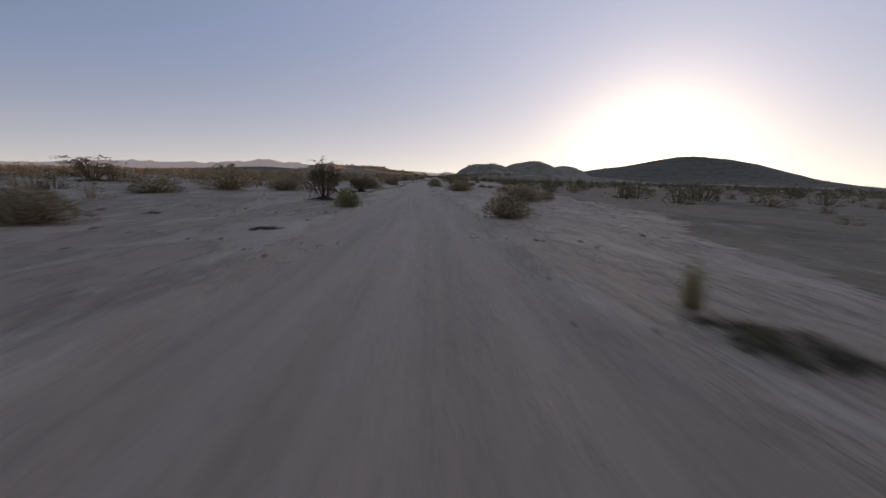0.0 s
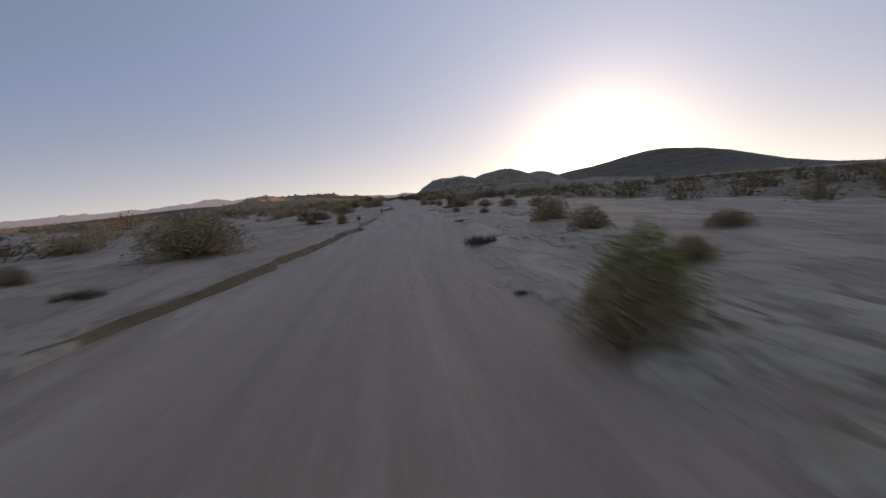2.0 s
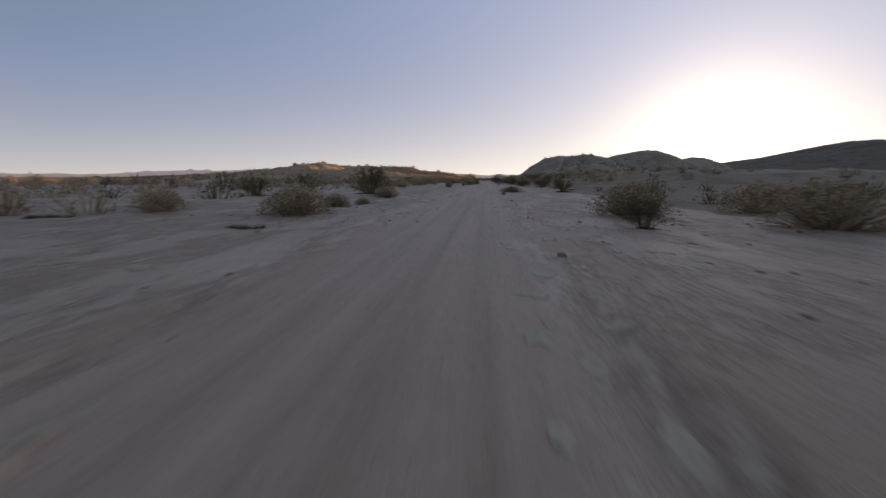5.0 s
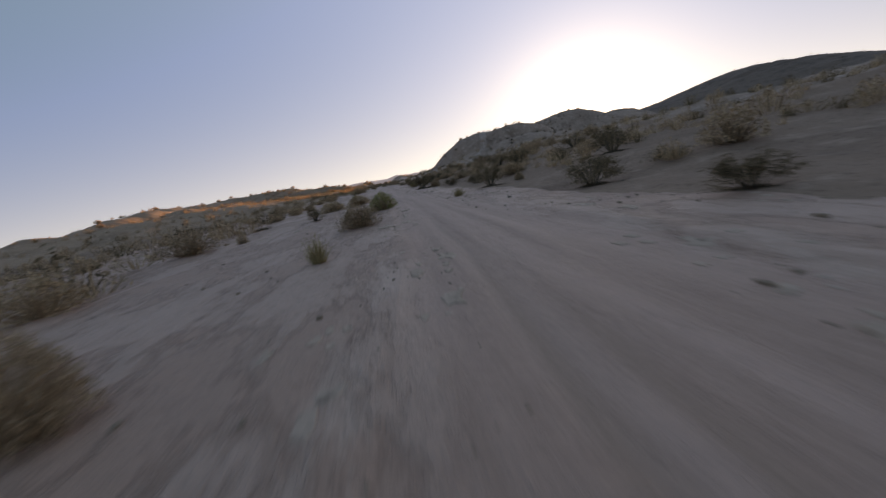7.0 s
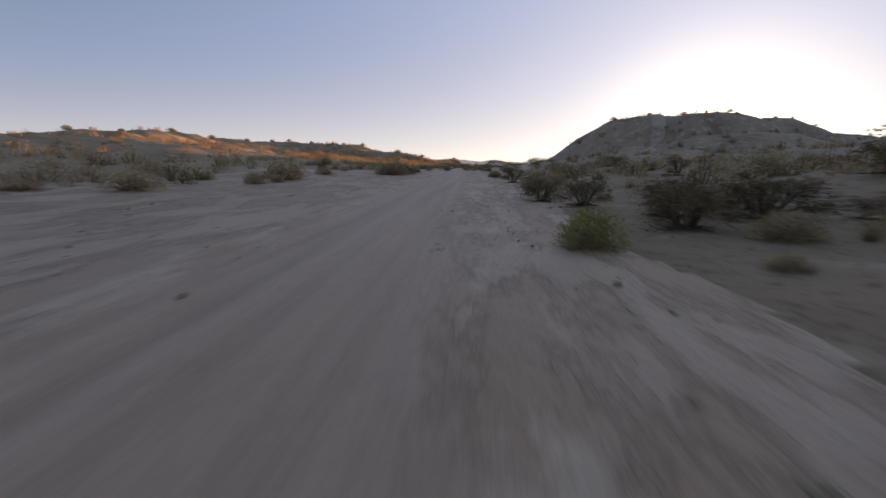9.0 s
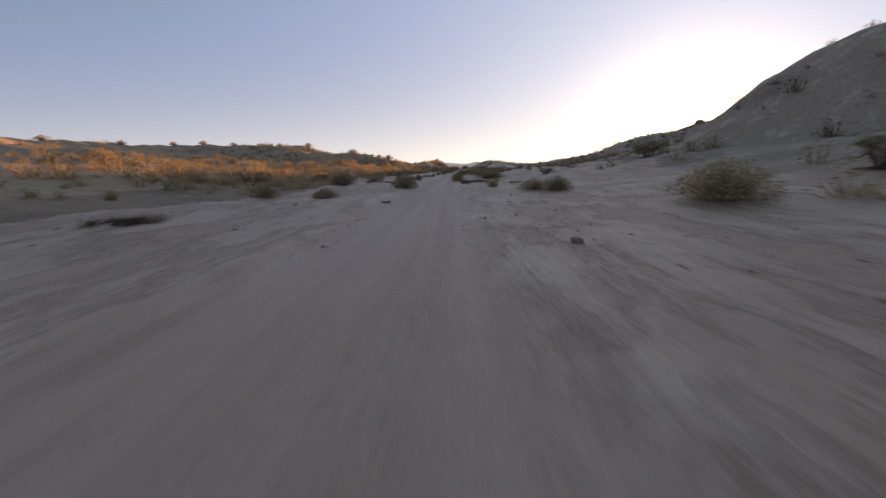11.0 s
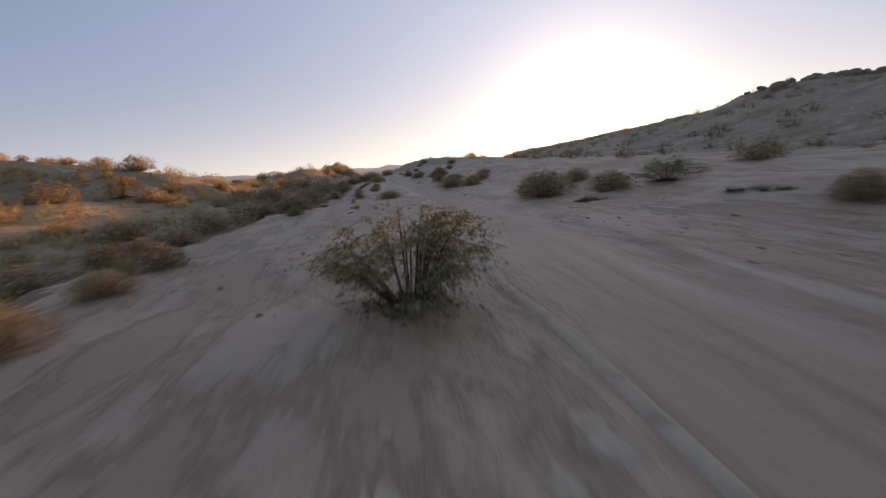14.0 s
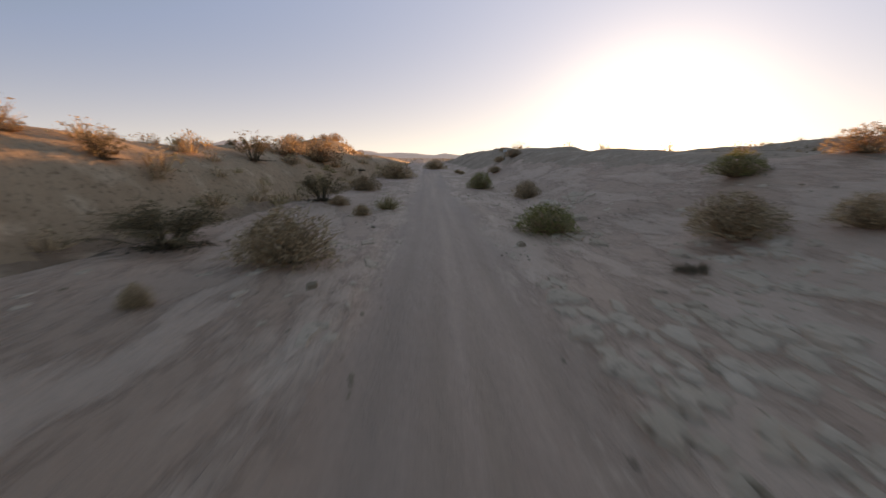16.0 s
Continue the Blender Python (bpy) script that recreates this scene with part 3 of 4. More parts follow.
# ---------------------------------------------------------------- plants
def blades(rng, roots, tips, width, sag=0.0):
    """Thin two-part ribbons from roots to tips: vertices (n*5, 3) and triangles."""
    n = len(roots)
    way = tips - roots
    side = np.cross(way, rng.normal(size=(n, 3)))
    side = side / (np.linalg.norm(side, axis=1)[:, None] + 1e-9) * (width * rng.uniform(0.7, 1.3, n))[:, None]
    mid = roots + way * 0.55 + np.array([0, 0, 1.0]) * (sag * np.linalg.norm(way, axis=1))[:, None]
    v = np.stack([roots - side, roots + side, mid + side * 0.75, mid - side * 0.75, tips], 1).reshape(-1, 3)
    base = np.arange(n)[:, None] * 5
    f = np.concatenate([base + [0, 1, 2], base + [0, 2, 3], base + [3, 2, 4]], 0)
    return v, f


def leaflets(rng, places, size):
    """Small four-cornered leaves with a fold: vertices (n*4, 3) and triangles."""
    n = len(places)
    a = rng.normal(size=(n, 3))
    a /= np.linalg.norm(a, axis=1)[:, None]
    b = np.cross(a, rng.normal(size=(n, 3)))
    b /= np.linalg.norm(b, axis=1)[:, None]
    c = np.cross(a, b)
    k = (size * rng.uniform(0.6, 1.4, n))[:, None]
    v = np.stack([places - a * k, places + b * k * 0.45 + c * k * 0.2, places + a * k, places - b * k * 0.45 + c * k * 0.2], 1).reshape(-1, 3)
    base = np.arange(n)[:, None] * 4
    return v, np.concatenate([base + [0, 1, 2], base + [0, 2, 3]], 0)


def joined(*pieces):
    verts, faces, at = [], [], 0
    for v, f in pieces:
        verts.append(v)
        faces.append(f + at)
        at += len(v)
    return np.concatenate(verts), np.concatenate(faces)


def part(name, piece, mat, parent, label=""):
    ob = mesh_object(name, piece[0], piece[1], mat, smooth=False)
    ob.parent = parent
    return tagged(ob, label, kind="stuff")


def dome_points(rng, n, lumps=5, shell=0.55, low=0.02):
    """Points in a lumpy dome of width 1 and height 1, most near its skin."""
    az, up = rng.uniform(0, 2 * np.pi, n), rng.uniform(low, 1, n) ** 0.8
    lump = 1 + 0.16 * np.sin(az * lumps + 4 * up + rng.uniform(0, 6)) + 0.10 * np.sin(az * 2 + rng.uniform(0, 6))
    r = np.sqrt(np.clip(1 - up ** 2.2, 0.02, 1)) * 0.5 * lump * (1 - shell * rng.uniform(0, 1, n) ** 2.2)
    top = up * (0.86 + 0.14 * np.sin(az * 3 + rng.uniform(0, 6))) * rng.uniform(0.9, 1.06, n)
    return np.stack([r * np.cos(az), r * np.sin(az), top], -1)


def shape_dome(rng, rich=1.0):
    """rich: how many twigs and leaves it carries; 1 beside the road, less far off it."""
    n, m, size = int(560 * rich), int(620 * rich), rich ** -0.4
    tips = dome_points(rng, n, int(rng.integers(3, 7)), 0.3)
    roots = tips * [0.22, 0.22, 0.0] + rng.normal(size=(n, 3)) * [0.03, 0.03, 0.0] + [0, 0, -0.04]
    sprigs_at = dome_points(rng, m, int(rng.integers(3, 7)), 0.4)
    out = sprigs_at * [0.5, 0.5, 0.35] + rng.normal(size=(m, 3)) * 0.25 + [0, 0, 0.2]
    out = out / np.linalg.norm(out, axis=1)[:, None] * rng.uniform(0.06, 0.15, m)[:, None]
    sprigs = blades(rng, sprigs_at - out * 0.4, sprigs_at + out, 0.006 * size)
    leaves = leaflets(rng, dome_points(rng, int(1800 * rich), int(rng.integers(3, 7)), 0.5), 0.0255 * size)
    return blades(rng, roots, tips, 0.006 * size, 0.06), joined(sprigs, leaves)


def shape_creosote(rng, rich=1.0):
    """Bare stems that fan out from one foot and carry drooping leafy sprays in a broad uneven crown."""
    n, size = 46, rich ** -0.4
    az = rng.uniform(0, 2 * np.pi, n)
    lean = 0.5 * np.sqrt(rng.uniform(0.02, 1, n)) * (1 + 0.25 * np.sin(3 * az + rng.uniform(0, 6)))
    tall = rng.uniform(0.66, 1.0, n) * (1 - 0.62 * np.clip(lean / 0.55, 0, 1) ** 2.2)
    tips = np.stack([lean * np.cos(az), lean * np.sin(az), tall], -1)
    roots = np.stack([0.05 * np.cos(az), 0.05 * np.sin(az), np.full(n, -0.03)], -1)
    stems = [blades(rng, roots, tips, 0.0075, 0.10)]
    spots = []
    for k in range(n):
        reach = np.linalg.norm(tips[k] - roots[k])
        for _ in range(int(13 * rich)):
            u = rng.uniform(0.42, 1.0)
            start = roots[k] + (tips[k] - roots[k]) * u + [0, 0, 0.10 * reach * 3.4 * u * (1 - u)]
            way = rng.normal(size=3) * [0.075, 0.075, 0.04] + [0.06 * math.cos(az[k]), 0.06 * math.sin(az[k]), -0.012]
            end = start + way
            stems.append(blades(rng, start[None], end[None], 0.0025))
            m = int(rng.integers(11, 18))
            along = rng.uniform(0.15, 1.25, (m, 1))
            spots.append(start + way * along + rng.normal(size=(m, 3)) * 0.013 - [0, 0, 0.02] * along)
    return joined(*stems), leaflets(rng, np.concatenate(spots), 0.0130 * size)


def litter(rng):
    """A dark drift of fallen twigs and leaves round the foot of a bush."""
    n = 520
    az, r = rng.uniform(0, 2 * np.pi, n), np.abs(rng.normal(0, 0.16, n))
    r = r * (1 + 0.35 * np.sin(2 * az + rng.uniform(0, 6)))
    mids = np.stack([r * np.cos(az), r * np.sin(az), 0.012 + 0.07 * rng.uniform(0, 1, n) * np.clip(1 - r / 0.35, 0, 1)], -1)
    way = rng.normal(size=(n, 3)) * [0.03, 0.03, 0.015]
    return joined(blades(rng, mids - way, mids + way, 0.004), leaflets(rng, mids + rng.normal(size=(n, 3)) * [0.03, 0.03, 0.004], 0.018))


def shape_tuft(rng, rich=1.0):
    n = 260
    az, lean = rng.uniform(0, 2 * np.pi, n), rng.uniform(0.02, 0.5, n) ** 0.9
    tips = np.stack([lean * np.cos(az), lean * np.sin(az), rng.uniform(0.45, 1.0, n) * (1 - 0.5 * (lean / 0.5) ** 2)], -1)
    roots = np.stack([0.3 * lean * np.cos(az), 0.3 * lean * np.sin(az), np.full(n, -0.03)], -1)
    heads = leaflets(rng, tips[:170] + rng.normal(size=(170, 3)) * 0.02, 0.03)
    return blades(rng, roots, tips, 0.008, 0.05), heads


def shape_mat(rng, rich=1.0):
    """Ragged dead brush: several loose clumps with bare ground between them."""
    n, clumps = 900, 15
    az, r = rng.uniform(0, 2 * np.pi, clumps), 0.46 * np.sqrt(rng.uniform(0, 1, clumps))
    at = np.stack([r * np.cos(az), r * np.sin(az)], -1)
    which, big = rng.integers(0, clumps, n), rng.uniform(0.35, 1.0, clumps)
    spread = 0.085 * big[which]
    mids = np.concatenate([at[which] + rng.normal(size=(n, 2)) * spread[:, None], (rng.uniform(0, 0.6, n) * big[which])[:, None]], 1)
    way = rng.normal(size=(n, 3)) * [0.06, 0.06, 0.22]
    bits = leaflets(rng, mids[:650] * [1.05, 1.05, 0.6] + rng.normal(size=(650, 3)) * 0.02, 0.026)
    return blades(rng, mids - way, mids + way + [0, 0, 0.1], 0.005), bits


SHAPES = {"burrobush": (shape_dome, TWIG, GREY_LEAF, 5), "creosote_bush": (shape_creosote, STEM, CREOSOTE_LEAF, 4),
          "leafy_creosote_bush": (shape_creosote, STEM, OLIVE_LEAF, 4),
          "green_bush": (shape_dome, TWIG, GREEN_LEAF, 2), "dry_grass_tuft": (shape_tuft, STRAW, STRAW, 3),
          "dead_brush_mat": (shape_mat, DEAD, DEAD, 3)}
PARTS = {"burrobush": ("branchwork", "foliage"), "creosote_bush": ("branchwork", "foliage"), "leafy_creosote_bush": ("branchwork", "foliage"), "green_bush": ("branchwork", "foliage"),
         "dry_grass_tuft": ("grass_clump", "seed_spray"), "dead_brush_mat": ("twig_layer", "leaf_litter")}
grown, planted = {}, np.random.default_rng(11)


def plant(kind, x, y, width, tall, label, category, group):
    """Sets a plant on the ground; the first of each form is built, the rest are its copies."""
    shape, stem_mat, leaf_mat, forms = SHAPES[kind]
    form = int(planted.integers(forms))
    z = float(ground_height(x, y)) - 0.01
    turn = float(planted.uniform(0, 2 * math.pi))
    m = Matrix.Translation((x, y, z)) @ Matrix.Rotation(turn, 4, "Z")
    rich = 1.0 if abs(x - float(road_x(y))) < 7 else 0.38
    if (kind, form, rich) not in grown:
        stems, leaves = shape(np.random.default_rng(100 + 17 * form + len(kind)), rich)
        ob = new(kind)
        ob.empty_display_size = 0.2
        part(PARTS[kind][0], stems, stem_mat, ob)
        part(PARTS[kind][1], leaves, leaf_mat, ob)
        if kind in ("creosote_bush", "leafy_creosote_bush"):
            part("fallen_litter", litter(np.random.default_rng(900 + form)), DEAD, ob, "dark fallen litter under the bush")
        ob.matrix_basis = m @ Matrix.Diagonal((width, width, tall, 1))
        grown[kind, form, rich] = ob
    else:
        old = grown[kind, form, rich]
        ob = copy_thing(old, m @ Matrix.Diagonal((width / old.scale[0], width / old.scale[1], tall / old.scale[2], 1)))
    return tagged(ob, label, category, group)


def dome_bush(x, y, width, tall):
    size = "broad" if width > 1.5 else "small" if width < 0.8 else "rounded"
    return plant("burrobush", x, y, width, tall, f"{size} dry grey-brown burrobush on sandy ground", "bush", "desert bushes")


def creosote(x, y, width, tall):
    size = "tall" if tall > 1.1 else "small" if tall < 0.6 else "open"
    return plant("creosote_bush", x, y, width, tall, f"{size} dark olive creosote bush with bare fanning stems", "bush", "creosote bushes")


def leafy_creosote(x, y, width, tall):
    return plant("leafy_creosote_bush", x, y, width, tall, "pale olive creosote bush growing beside the sand track", "bush", "creosote bushes")


def green_bush(x, y, width, tall):
    return plant("green_bush", x, y, width, tall, "yellow-green rounded bush beside the sand track", "bush", "green bushes")


def dry_tuft(x, y, width, tall):
    return plant("dry_grass_tuft", x, y, width, tall, "straw-yellow dry grass tuft on pale sand", "grass tuft", "dry tufts")


def low_mat(x, y, width, tall):
    return plant("dead_brush_mat", x, y, width * 0.9, tall * 0.7, "low dark mat of dead brush lying on sand", "dead brush", "dead brush mats")


# Bushes along the way, in order from the start.
# The first two mats stand in for a dark shadow on the sand.
low_mat(2.06, 1.98, 0.42, 0.11)
low_mat(1.83, 2.25, 0.78, 0.14)
dry_tuft(1.80, 2.86, 0.24, 0.42)
low_mat(-2.45, 6.41, 0.50, 0.08)
dome_bush(-6.26, 6.81, 1.48, 0.56)
dome_bush(1.56, 9.15, 1.07, 0.48)
low_mat(-5.83, 9.17, 0.35, 0.09)
green_bush(-2.14, 10.97, 0.71, 0.49)
creosote(-3.46, 14.00, 1.25, 1.40)
dome_bush(-9.58, 15.32, 1.95, 0.43)
dome_bush(3.27, 16.24, 1.91, 0.65)
dome_bush(4.70, 18.05, 0.70, 0.35)
dome_bush(-8.63, 18.70, 2.14, 1.07)
dome_bush(-6.99, 20.88, 1.87, 0.67)
dome_bush(3.85, 21.01, 0.97, 0.32)
creosote(-3.47, 21.20, 1.43, 0.91)
low_mat(-5.57, 22.64, 1.34, 0.21)
dome_bush(-3.70, 25.52, 1.58, 0.79)
dome_bush(4.10, 25.57, 0.75, 0.28)
dome_bush(1.56, 25.60, 1.61, 0.66)
creosote(-20.28, 26.69, 3.20, 1.85)
dome_bush(1.67, 29.83, 1.22, 0.36)
dome_bush(-5.20, 33.82, 1.32, 0.59)
low_mat(-0.26, 34.57, 0.31, 0.10)
low_mat(0.49, 35.91, 0.75, 0.15)
dome_bush(-3.24, 35.98, 0.79, 0.43)
dome_bush(-11.84, 37.41, 2.36, 0.94)
dome_bush(0.21, 37.67, 0.90, 0.39)
dome_bush(4.97, 38.69, 0.64, 0.24)
creosote(2.83, 38.73, 0.93, 0.54)
dome_bush(-8.80, 38.77, 1.86, 0.79)
dome_bush(4.31, 38.97, 0.74, 0.29)
dome_bush(-20.21, 39.38, 1.80, 0.72)
low_mat(-3.71, 39.43, 0.69, 0.09)
dome_bush(-0.07, 39.62, 0.93, 0.72)
dome_bush(-4.11, 40.29, 1.22, 0.61)
dome_bush(-3.83, 41.33, 0.70, 0.40)
low_mat(-2.78, 42.17, 0.45, 0.16)
dome_bush(-17.75, 42.81, 2.43, 1.01)
dome_bush(-7.59, 43.43, 1.34, 0.51)
dome_bush(0.18, 46.44, 0.62, 0.42)
green_bush(0.36, 46.62, 0.62, 0.58)
dome_bush(4.13, 47.15, 0.75, 0.41)
low_mat(-0.00, 47.78, 0.15, 0.08)
dome_bush(1.76, 48.10, 0.48, 0.27)
low_mat(-4.23, 49.02, 0.46, 0.17)
dome_bush(3.86, 50.16, 0.66, 0.25)
dome_bush(-6.09, 50.59, 0.45, 0.26)
dome_bush(2.03, 50.82, 0.71, 0.44)
low_mat(0.31, 51.05, 0.54, 0.27)
dome_bush(-4.71, 52.77, 1.88, 0.84)
dome_bush(2.67, 54.24, 0.94, 0.60)
dome_bush(-9.23, 56.36, 1.15, 0.52)
low_mat(0.96, 56.74, 0.51, 0.12)
low_mat(-2.01, 56.98, 0.32, 0.13)
dry_tuft(2.22, 59.44, 0.51, 0.27)
dome_bush(-2.80, 59.98, 0.41, 0.41)
dry_tuft(-2.35, 61.87, 0.25, 0.30)
creosote(-4.18, 62.01, 1.17, 0.67)
dome_bush(1.59, 62.01, 0.31, 0.23)
dome_bush(4.93, 62.16, 0.38, 0.19)
dome_bush(4.81, 65.90, 0.93, 0.46)
dome_bush(6.58, 66.57, 0.92, 0.40)
dome_bush(-4.60, 67.10, 1.04, 0.39)
creosote(2.40, 68.80, 0.95, 0.85)
dome_bush(2.75, 68.35, 1.35, 0.66)
low_mat(1.85, 68.10, 0.75, 0.16)
low_mat(1.35, 68.20, 0.45, 0.10)
low_mat(1.10, 68.75, 0.35, 0.08)
dome_bush(4.29, 68.98, 0.73, 0.40)
dome_bush(-12.34, 69.31, 1.02, 0.54)
dry_tuft(-1.62, 69.98, 0.24, 0.37)
low_mat(2.33, 70.61, 0.69, 0.17)
dome_bush(-4.25, 73.64, 1.41, 0.73)
low_mat(-1.24, 74.71, 0.87, 0.17)
dome_bush(2.31, 74.85, 0.56, 0.47)
dome_bush(4.06, 74.93, 1.14, 0.48)
dome_bush(-8.99, 76.05, 1.11, 0.71)
creosote(-4.13, 77.57, 1.16, 0.84)
low_mat(2.80, 79.71, 0.39, 0.08)
dome_bush(-8.91, 79.88, 1.38, 0.79)
dome_bush(2.32, 80.49, 0.98, 0.42)
dome_bush(5.86, 80.61, 0.94, 0.49)
low_mat(-3.40, 81.15, 0.60, 0.08)
dome_bush(1.75, 82.08, 0.70, 0.64)
low_mat(4.97, 83.40, 0.63, 0.12)
dome_bush(4.49, 83.78, 0.50, 0.30)
dome_bush(-5.83, 84.26, 1.63, 0.60)
dome_bush(7.05, 86.78, 1.09, 0.39)
dome_bush(-3.26, 86.97, 0.97, 0.59)
dome_bush(-2.57, 90.19, 1.53, 0.78)
dome_bush(-7.79, 90.41, 1.41, 0.35)
dome_bush(5.95, 91.30, 0.98, 0.47)
creosote(-18.85, 95.62, 1.99, 1.12)
dome_bush(-9.33, 97.55, 0.94, 0.43)
dome_bush(4.43, 103.28, 2.67, 0.73)
dome_bush(-4.47, 105.90, 1.49, 0.67)
dome_bush(7.04, 106.18, 1.85, 0.74)
dome_bush(1.41, 133.72, 0.27, 0.16)
dome_bush(-7.36, 138.08, 1.25, 0.82)
dome_bush(2.17, 139.46, 1.50, 0.38)
dome_bush(-16.47, 140.10, 2.45, 0.98)
creosote(6.09, 142.64, 1.79, 0.99)
dry_tuft(2.40, 144.71, 0.42, 0.37)
creosote(5.55, 150.40, 1.87, 0.93)
low_mat(-8.54, 151.02, 0.96, 0.27)
dome_bush(-7.77, 153.10, 1.40, 0.77)
creosote(-17.60, 153.24, 3.20, 1.69)
dome_bush(-3.46, 156.80, 0.88, 0.80)
dome_bush(-13.11, 157.32, 1.36, 0.61)
dome_bush(8.45, 157.95, 0.90, 0.56)
dome_bush(-9.36, 158.02, 0.78, 0.55)
creosote(4.50, 159.28, 1.23, 0.65)
dry_tuft(-2.14, 161.83, 0.58, 0.63)
dome_bush(-7.64, 162.70, 1.64, 0.88)
dome_bush(9.24, 165.06, 1.75, 1.05)
creosote(5.04, 165.23, 1.58, 1.04)
dome_bush(-1.61, 166.93, 1.28, 0.70)
dome_bush(-8.09, 170.56, 2.09, 0.84)
dome_bush(-6.63, 171.79, 0.52, 0.43)
dry_tuft(2.40, 172.22, 0.67, 0.43)
green_bush(-0.88, 172.67, 1.25, 0.79)
creosote(4.25, 173.84, 1.38, 1.25)
dome_bush(5.76, 174.11, 0.52, 0.39)
dome_bush(-14.35, 174.47, 1.25, 0.55)
creosote(-4.38, 176.28, 0.88, 0.73)
low_mat(-7.86, 178.93, 1.23, 0.26)
creosote(5.06, 180.54, 1.48, 0.68)
low_mat(2.20, 180.82, 0.21, 0.08)
dome_bush(-4.03, 181.14, 1.78, 0.68)
dome_bush(-2.63, 184.89, 1.80, 0.67)
creosote(4.04, 184.98, 1.36, 0.64)
dome_bush(-8.66, 185.71, 1.34, 0.43)
dome_bush(-16.41, 186.05, 0.90, 0.46)
low_mat(2.24, 188.97, 0.97, 0.19)
low_mat(2.42, 190.40, 0.76, 0.20)
dome_bush(3.57, 190.42, 0.97, 0.62)
dome_bush(-8.28, 191.13, 1.18, 0.59)
creosote(2.55, 191.40, 2.15, 1.42)
dome_bush(-11.92, 191.51, 1.20, 0.56)
dome_bush(-7.49, 194.24, 0.84, 0.63)
dry_tuft(-3.66, 197.85, 1.26, 0.89)
dome_bush(-10.37, 200.29, 1.74, 0.59)
dome_bush(-8.74, 200.50, 1.11, 0.41)
dome_bush(4.27, 201.84, 0.44, 0.17)
green_bush(2.63, 202.84, 0.90, 0.50)
creosote(4.55, 204.57, 1.70, 0.82)
creosote(7.49, 204.86, 0.90, 0.50)
dome_bush(-11.80, 209.04, 1.21, 0.32)
dome_bush(-8.94, 209.72, 1.67, 0.57)
creosote(12.27, 209.88, 2.63, 1.52)
dome_bush(-10.36, 215.34, 0.96, 0.38)
dome_bush(-8.56, 216.17, 1.00, 0.45)
dome_bush(-10.29, 222.11, 1.30, 0.52)
dome_bush(-9.30, 227.37, 1.37, 0.55)
dome_bush(-5.21, 229.72, 2.51, 0.84)
dome_bush(12.42, 236.66, 2.44, 1.07)
low_mat(-2.70, 253.59, 0.37, 0.11)
dome_bush(-5.19, 255.98, 0.97, 0.38)
dome_bush(2.75, 256.49, 1.00, 0.51)
dome_bush(2.17, 257.53, 1.11, 0.43)
dry_tuft(0.82, 260.48, 0.70, 0.45)
dome_bush(-3.18, 261.57, 1.24, 0.69)
creosote(-11.71, 263.95, 2.22, 0.82)
low_mat(2.37, 264.01, 1.21, 0.18)
low_mat(-0.30, 264.40, 0.6, 0.26)
low_mat(-4.88, 266.63, 0.8, 0.14)
low_mat(-5.40, 268.42, 0.9, 0.14)
low_mat(-5.60, 266.28, 0.9, 0.16)
dry_tuft(-3.73, 270.11, 0.45, 0.42)
dome_bush(-7.03, 264.99, 1.44, 0.71)
dry_tuft(-9.91, 265.66, 0.45, 0.47)
creosote(9.75, 266.15, 2.26, 1.25)
dome_bush(-4.51, 266.21, 0.22, 0.11)
low_mat(0.15, 267.42, 2.0, 0.34)
dry_tuft(-0.82, 268.85, 0.95, 0.85)
dome_bush(-0.76, 268.95, 0.85, 0.55)
dry_tuft(1.62, 268.74, 0.44, 0.29)
dry_tuft(-3.59, 269.05, 0.28, 0.30)
dome_bush(-8.18, 269.35, 0.78, 0.28)
dome_bush(-6.27, 269.91, 0.97, 0.39)
creosote(5.00, 270.53, 1.22, 0.56)
dome_bush(-3.54, 271.75, 0.63, 0.41)
dome_bush(-11.61, 273.95, 1.03, 0.44)
dome_bush(-6.83, 273.95, 1.01, 0.49)
dome_bush(-5.24, 274.73, 0.77, 0.37)
dome_bush(1.63, 274.96, 1.98, 0.64)
creosote(-11.63, 275.61, 1.60, 0.87)
dry_tuft(-4.84, 277.47, 0.49, 0.32)
low_mat(-3.66, 277.90, 0.22, 0.12)
dome_bush(2.18, 279.19, 0.96, 0.47)
low_mat(-4.09, 279.52, 0.34, 0.08)
dome_bush(0.99, 280.55, 1.34, 0.55)
green_bush(-3.20, 282.16, 0.41, 0.26)
green_bush(-0.67, 282.79, 1.10, 0.32)
dome_bush(-8.69, 283.27, 0.74, 0.37)
low_mat(-10.79, 283.34, 1.50, 0.19)
low_mat(-4.04, 284.00, 1.19, 0.29)
dome_bush(1.13, 285.52, 1.95, 0.66)
creosote(6.42, 286.92, 1.00, 0.43)
low_mat(1.03, 288.90, 1.26, 0.24)
dome_bush(-0.54, 289.66, 1.02, 0.65)
dome_bush(-13.94, 290.65, 1.31, 0.66)
dome_bush(-7.59, 291.46, 2.28, 0.68)
dome_bush(0.01, 291.67, 1.06, 0.53)
dome_bush(4.03, 293.15, 1.46, 0.47)
dome_bush(-10.25, 293.47, 2.12, 0.91)
dry_tuft(-3.41, 295.13, 0.81, 0.47)
dry_tuft(-2.84, 295.62, 0.64, 0.71)
dome_bush(-9.47, 296.18, 2.93, 0.97)
dome_bush(5.49, 298.51, 0.81, 0.47)
dome_bush(0.58, 298.93, 1.66, 0.74)
dry_tuft(-4.24, 299.15, 0.27, 0.38)
dome_bush(-7.23, 299.34, 1.12, 0.56)
dome_bush(1.12, 301.38, 1.61, 0.74)
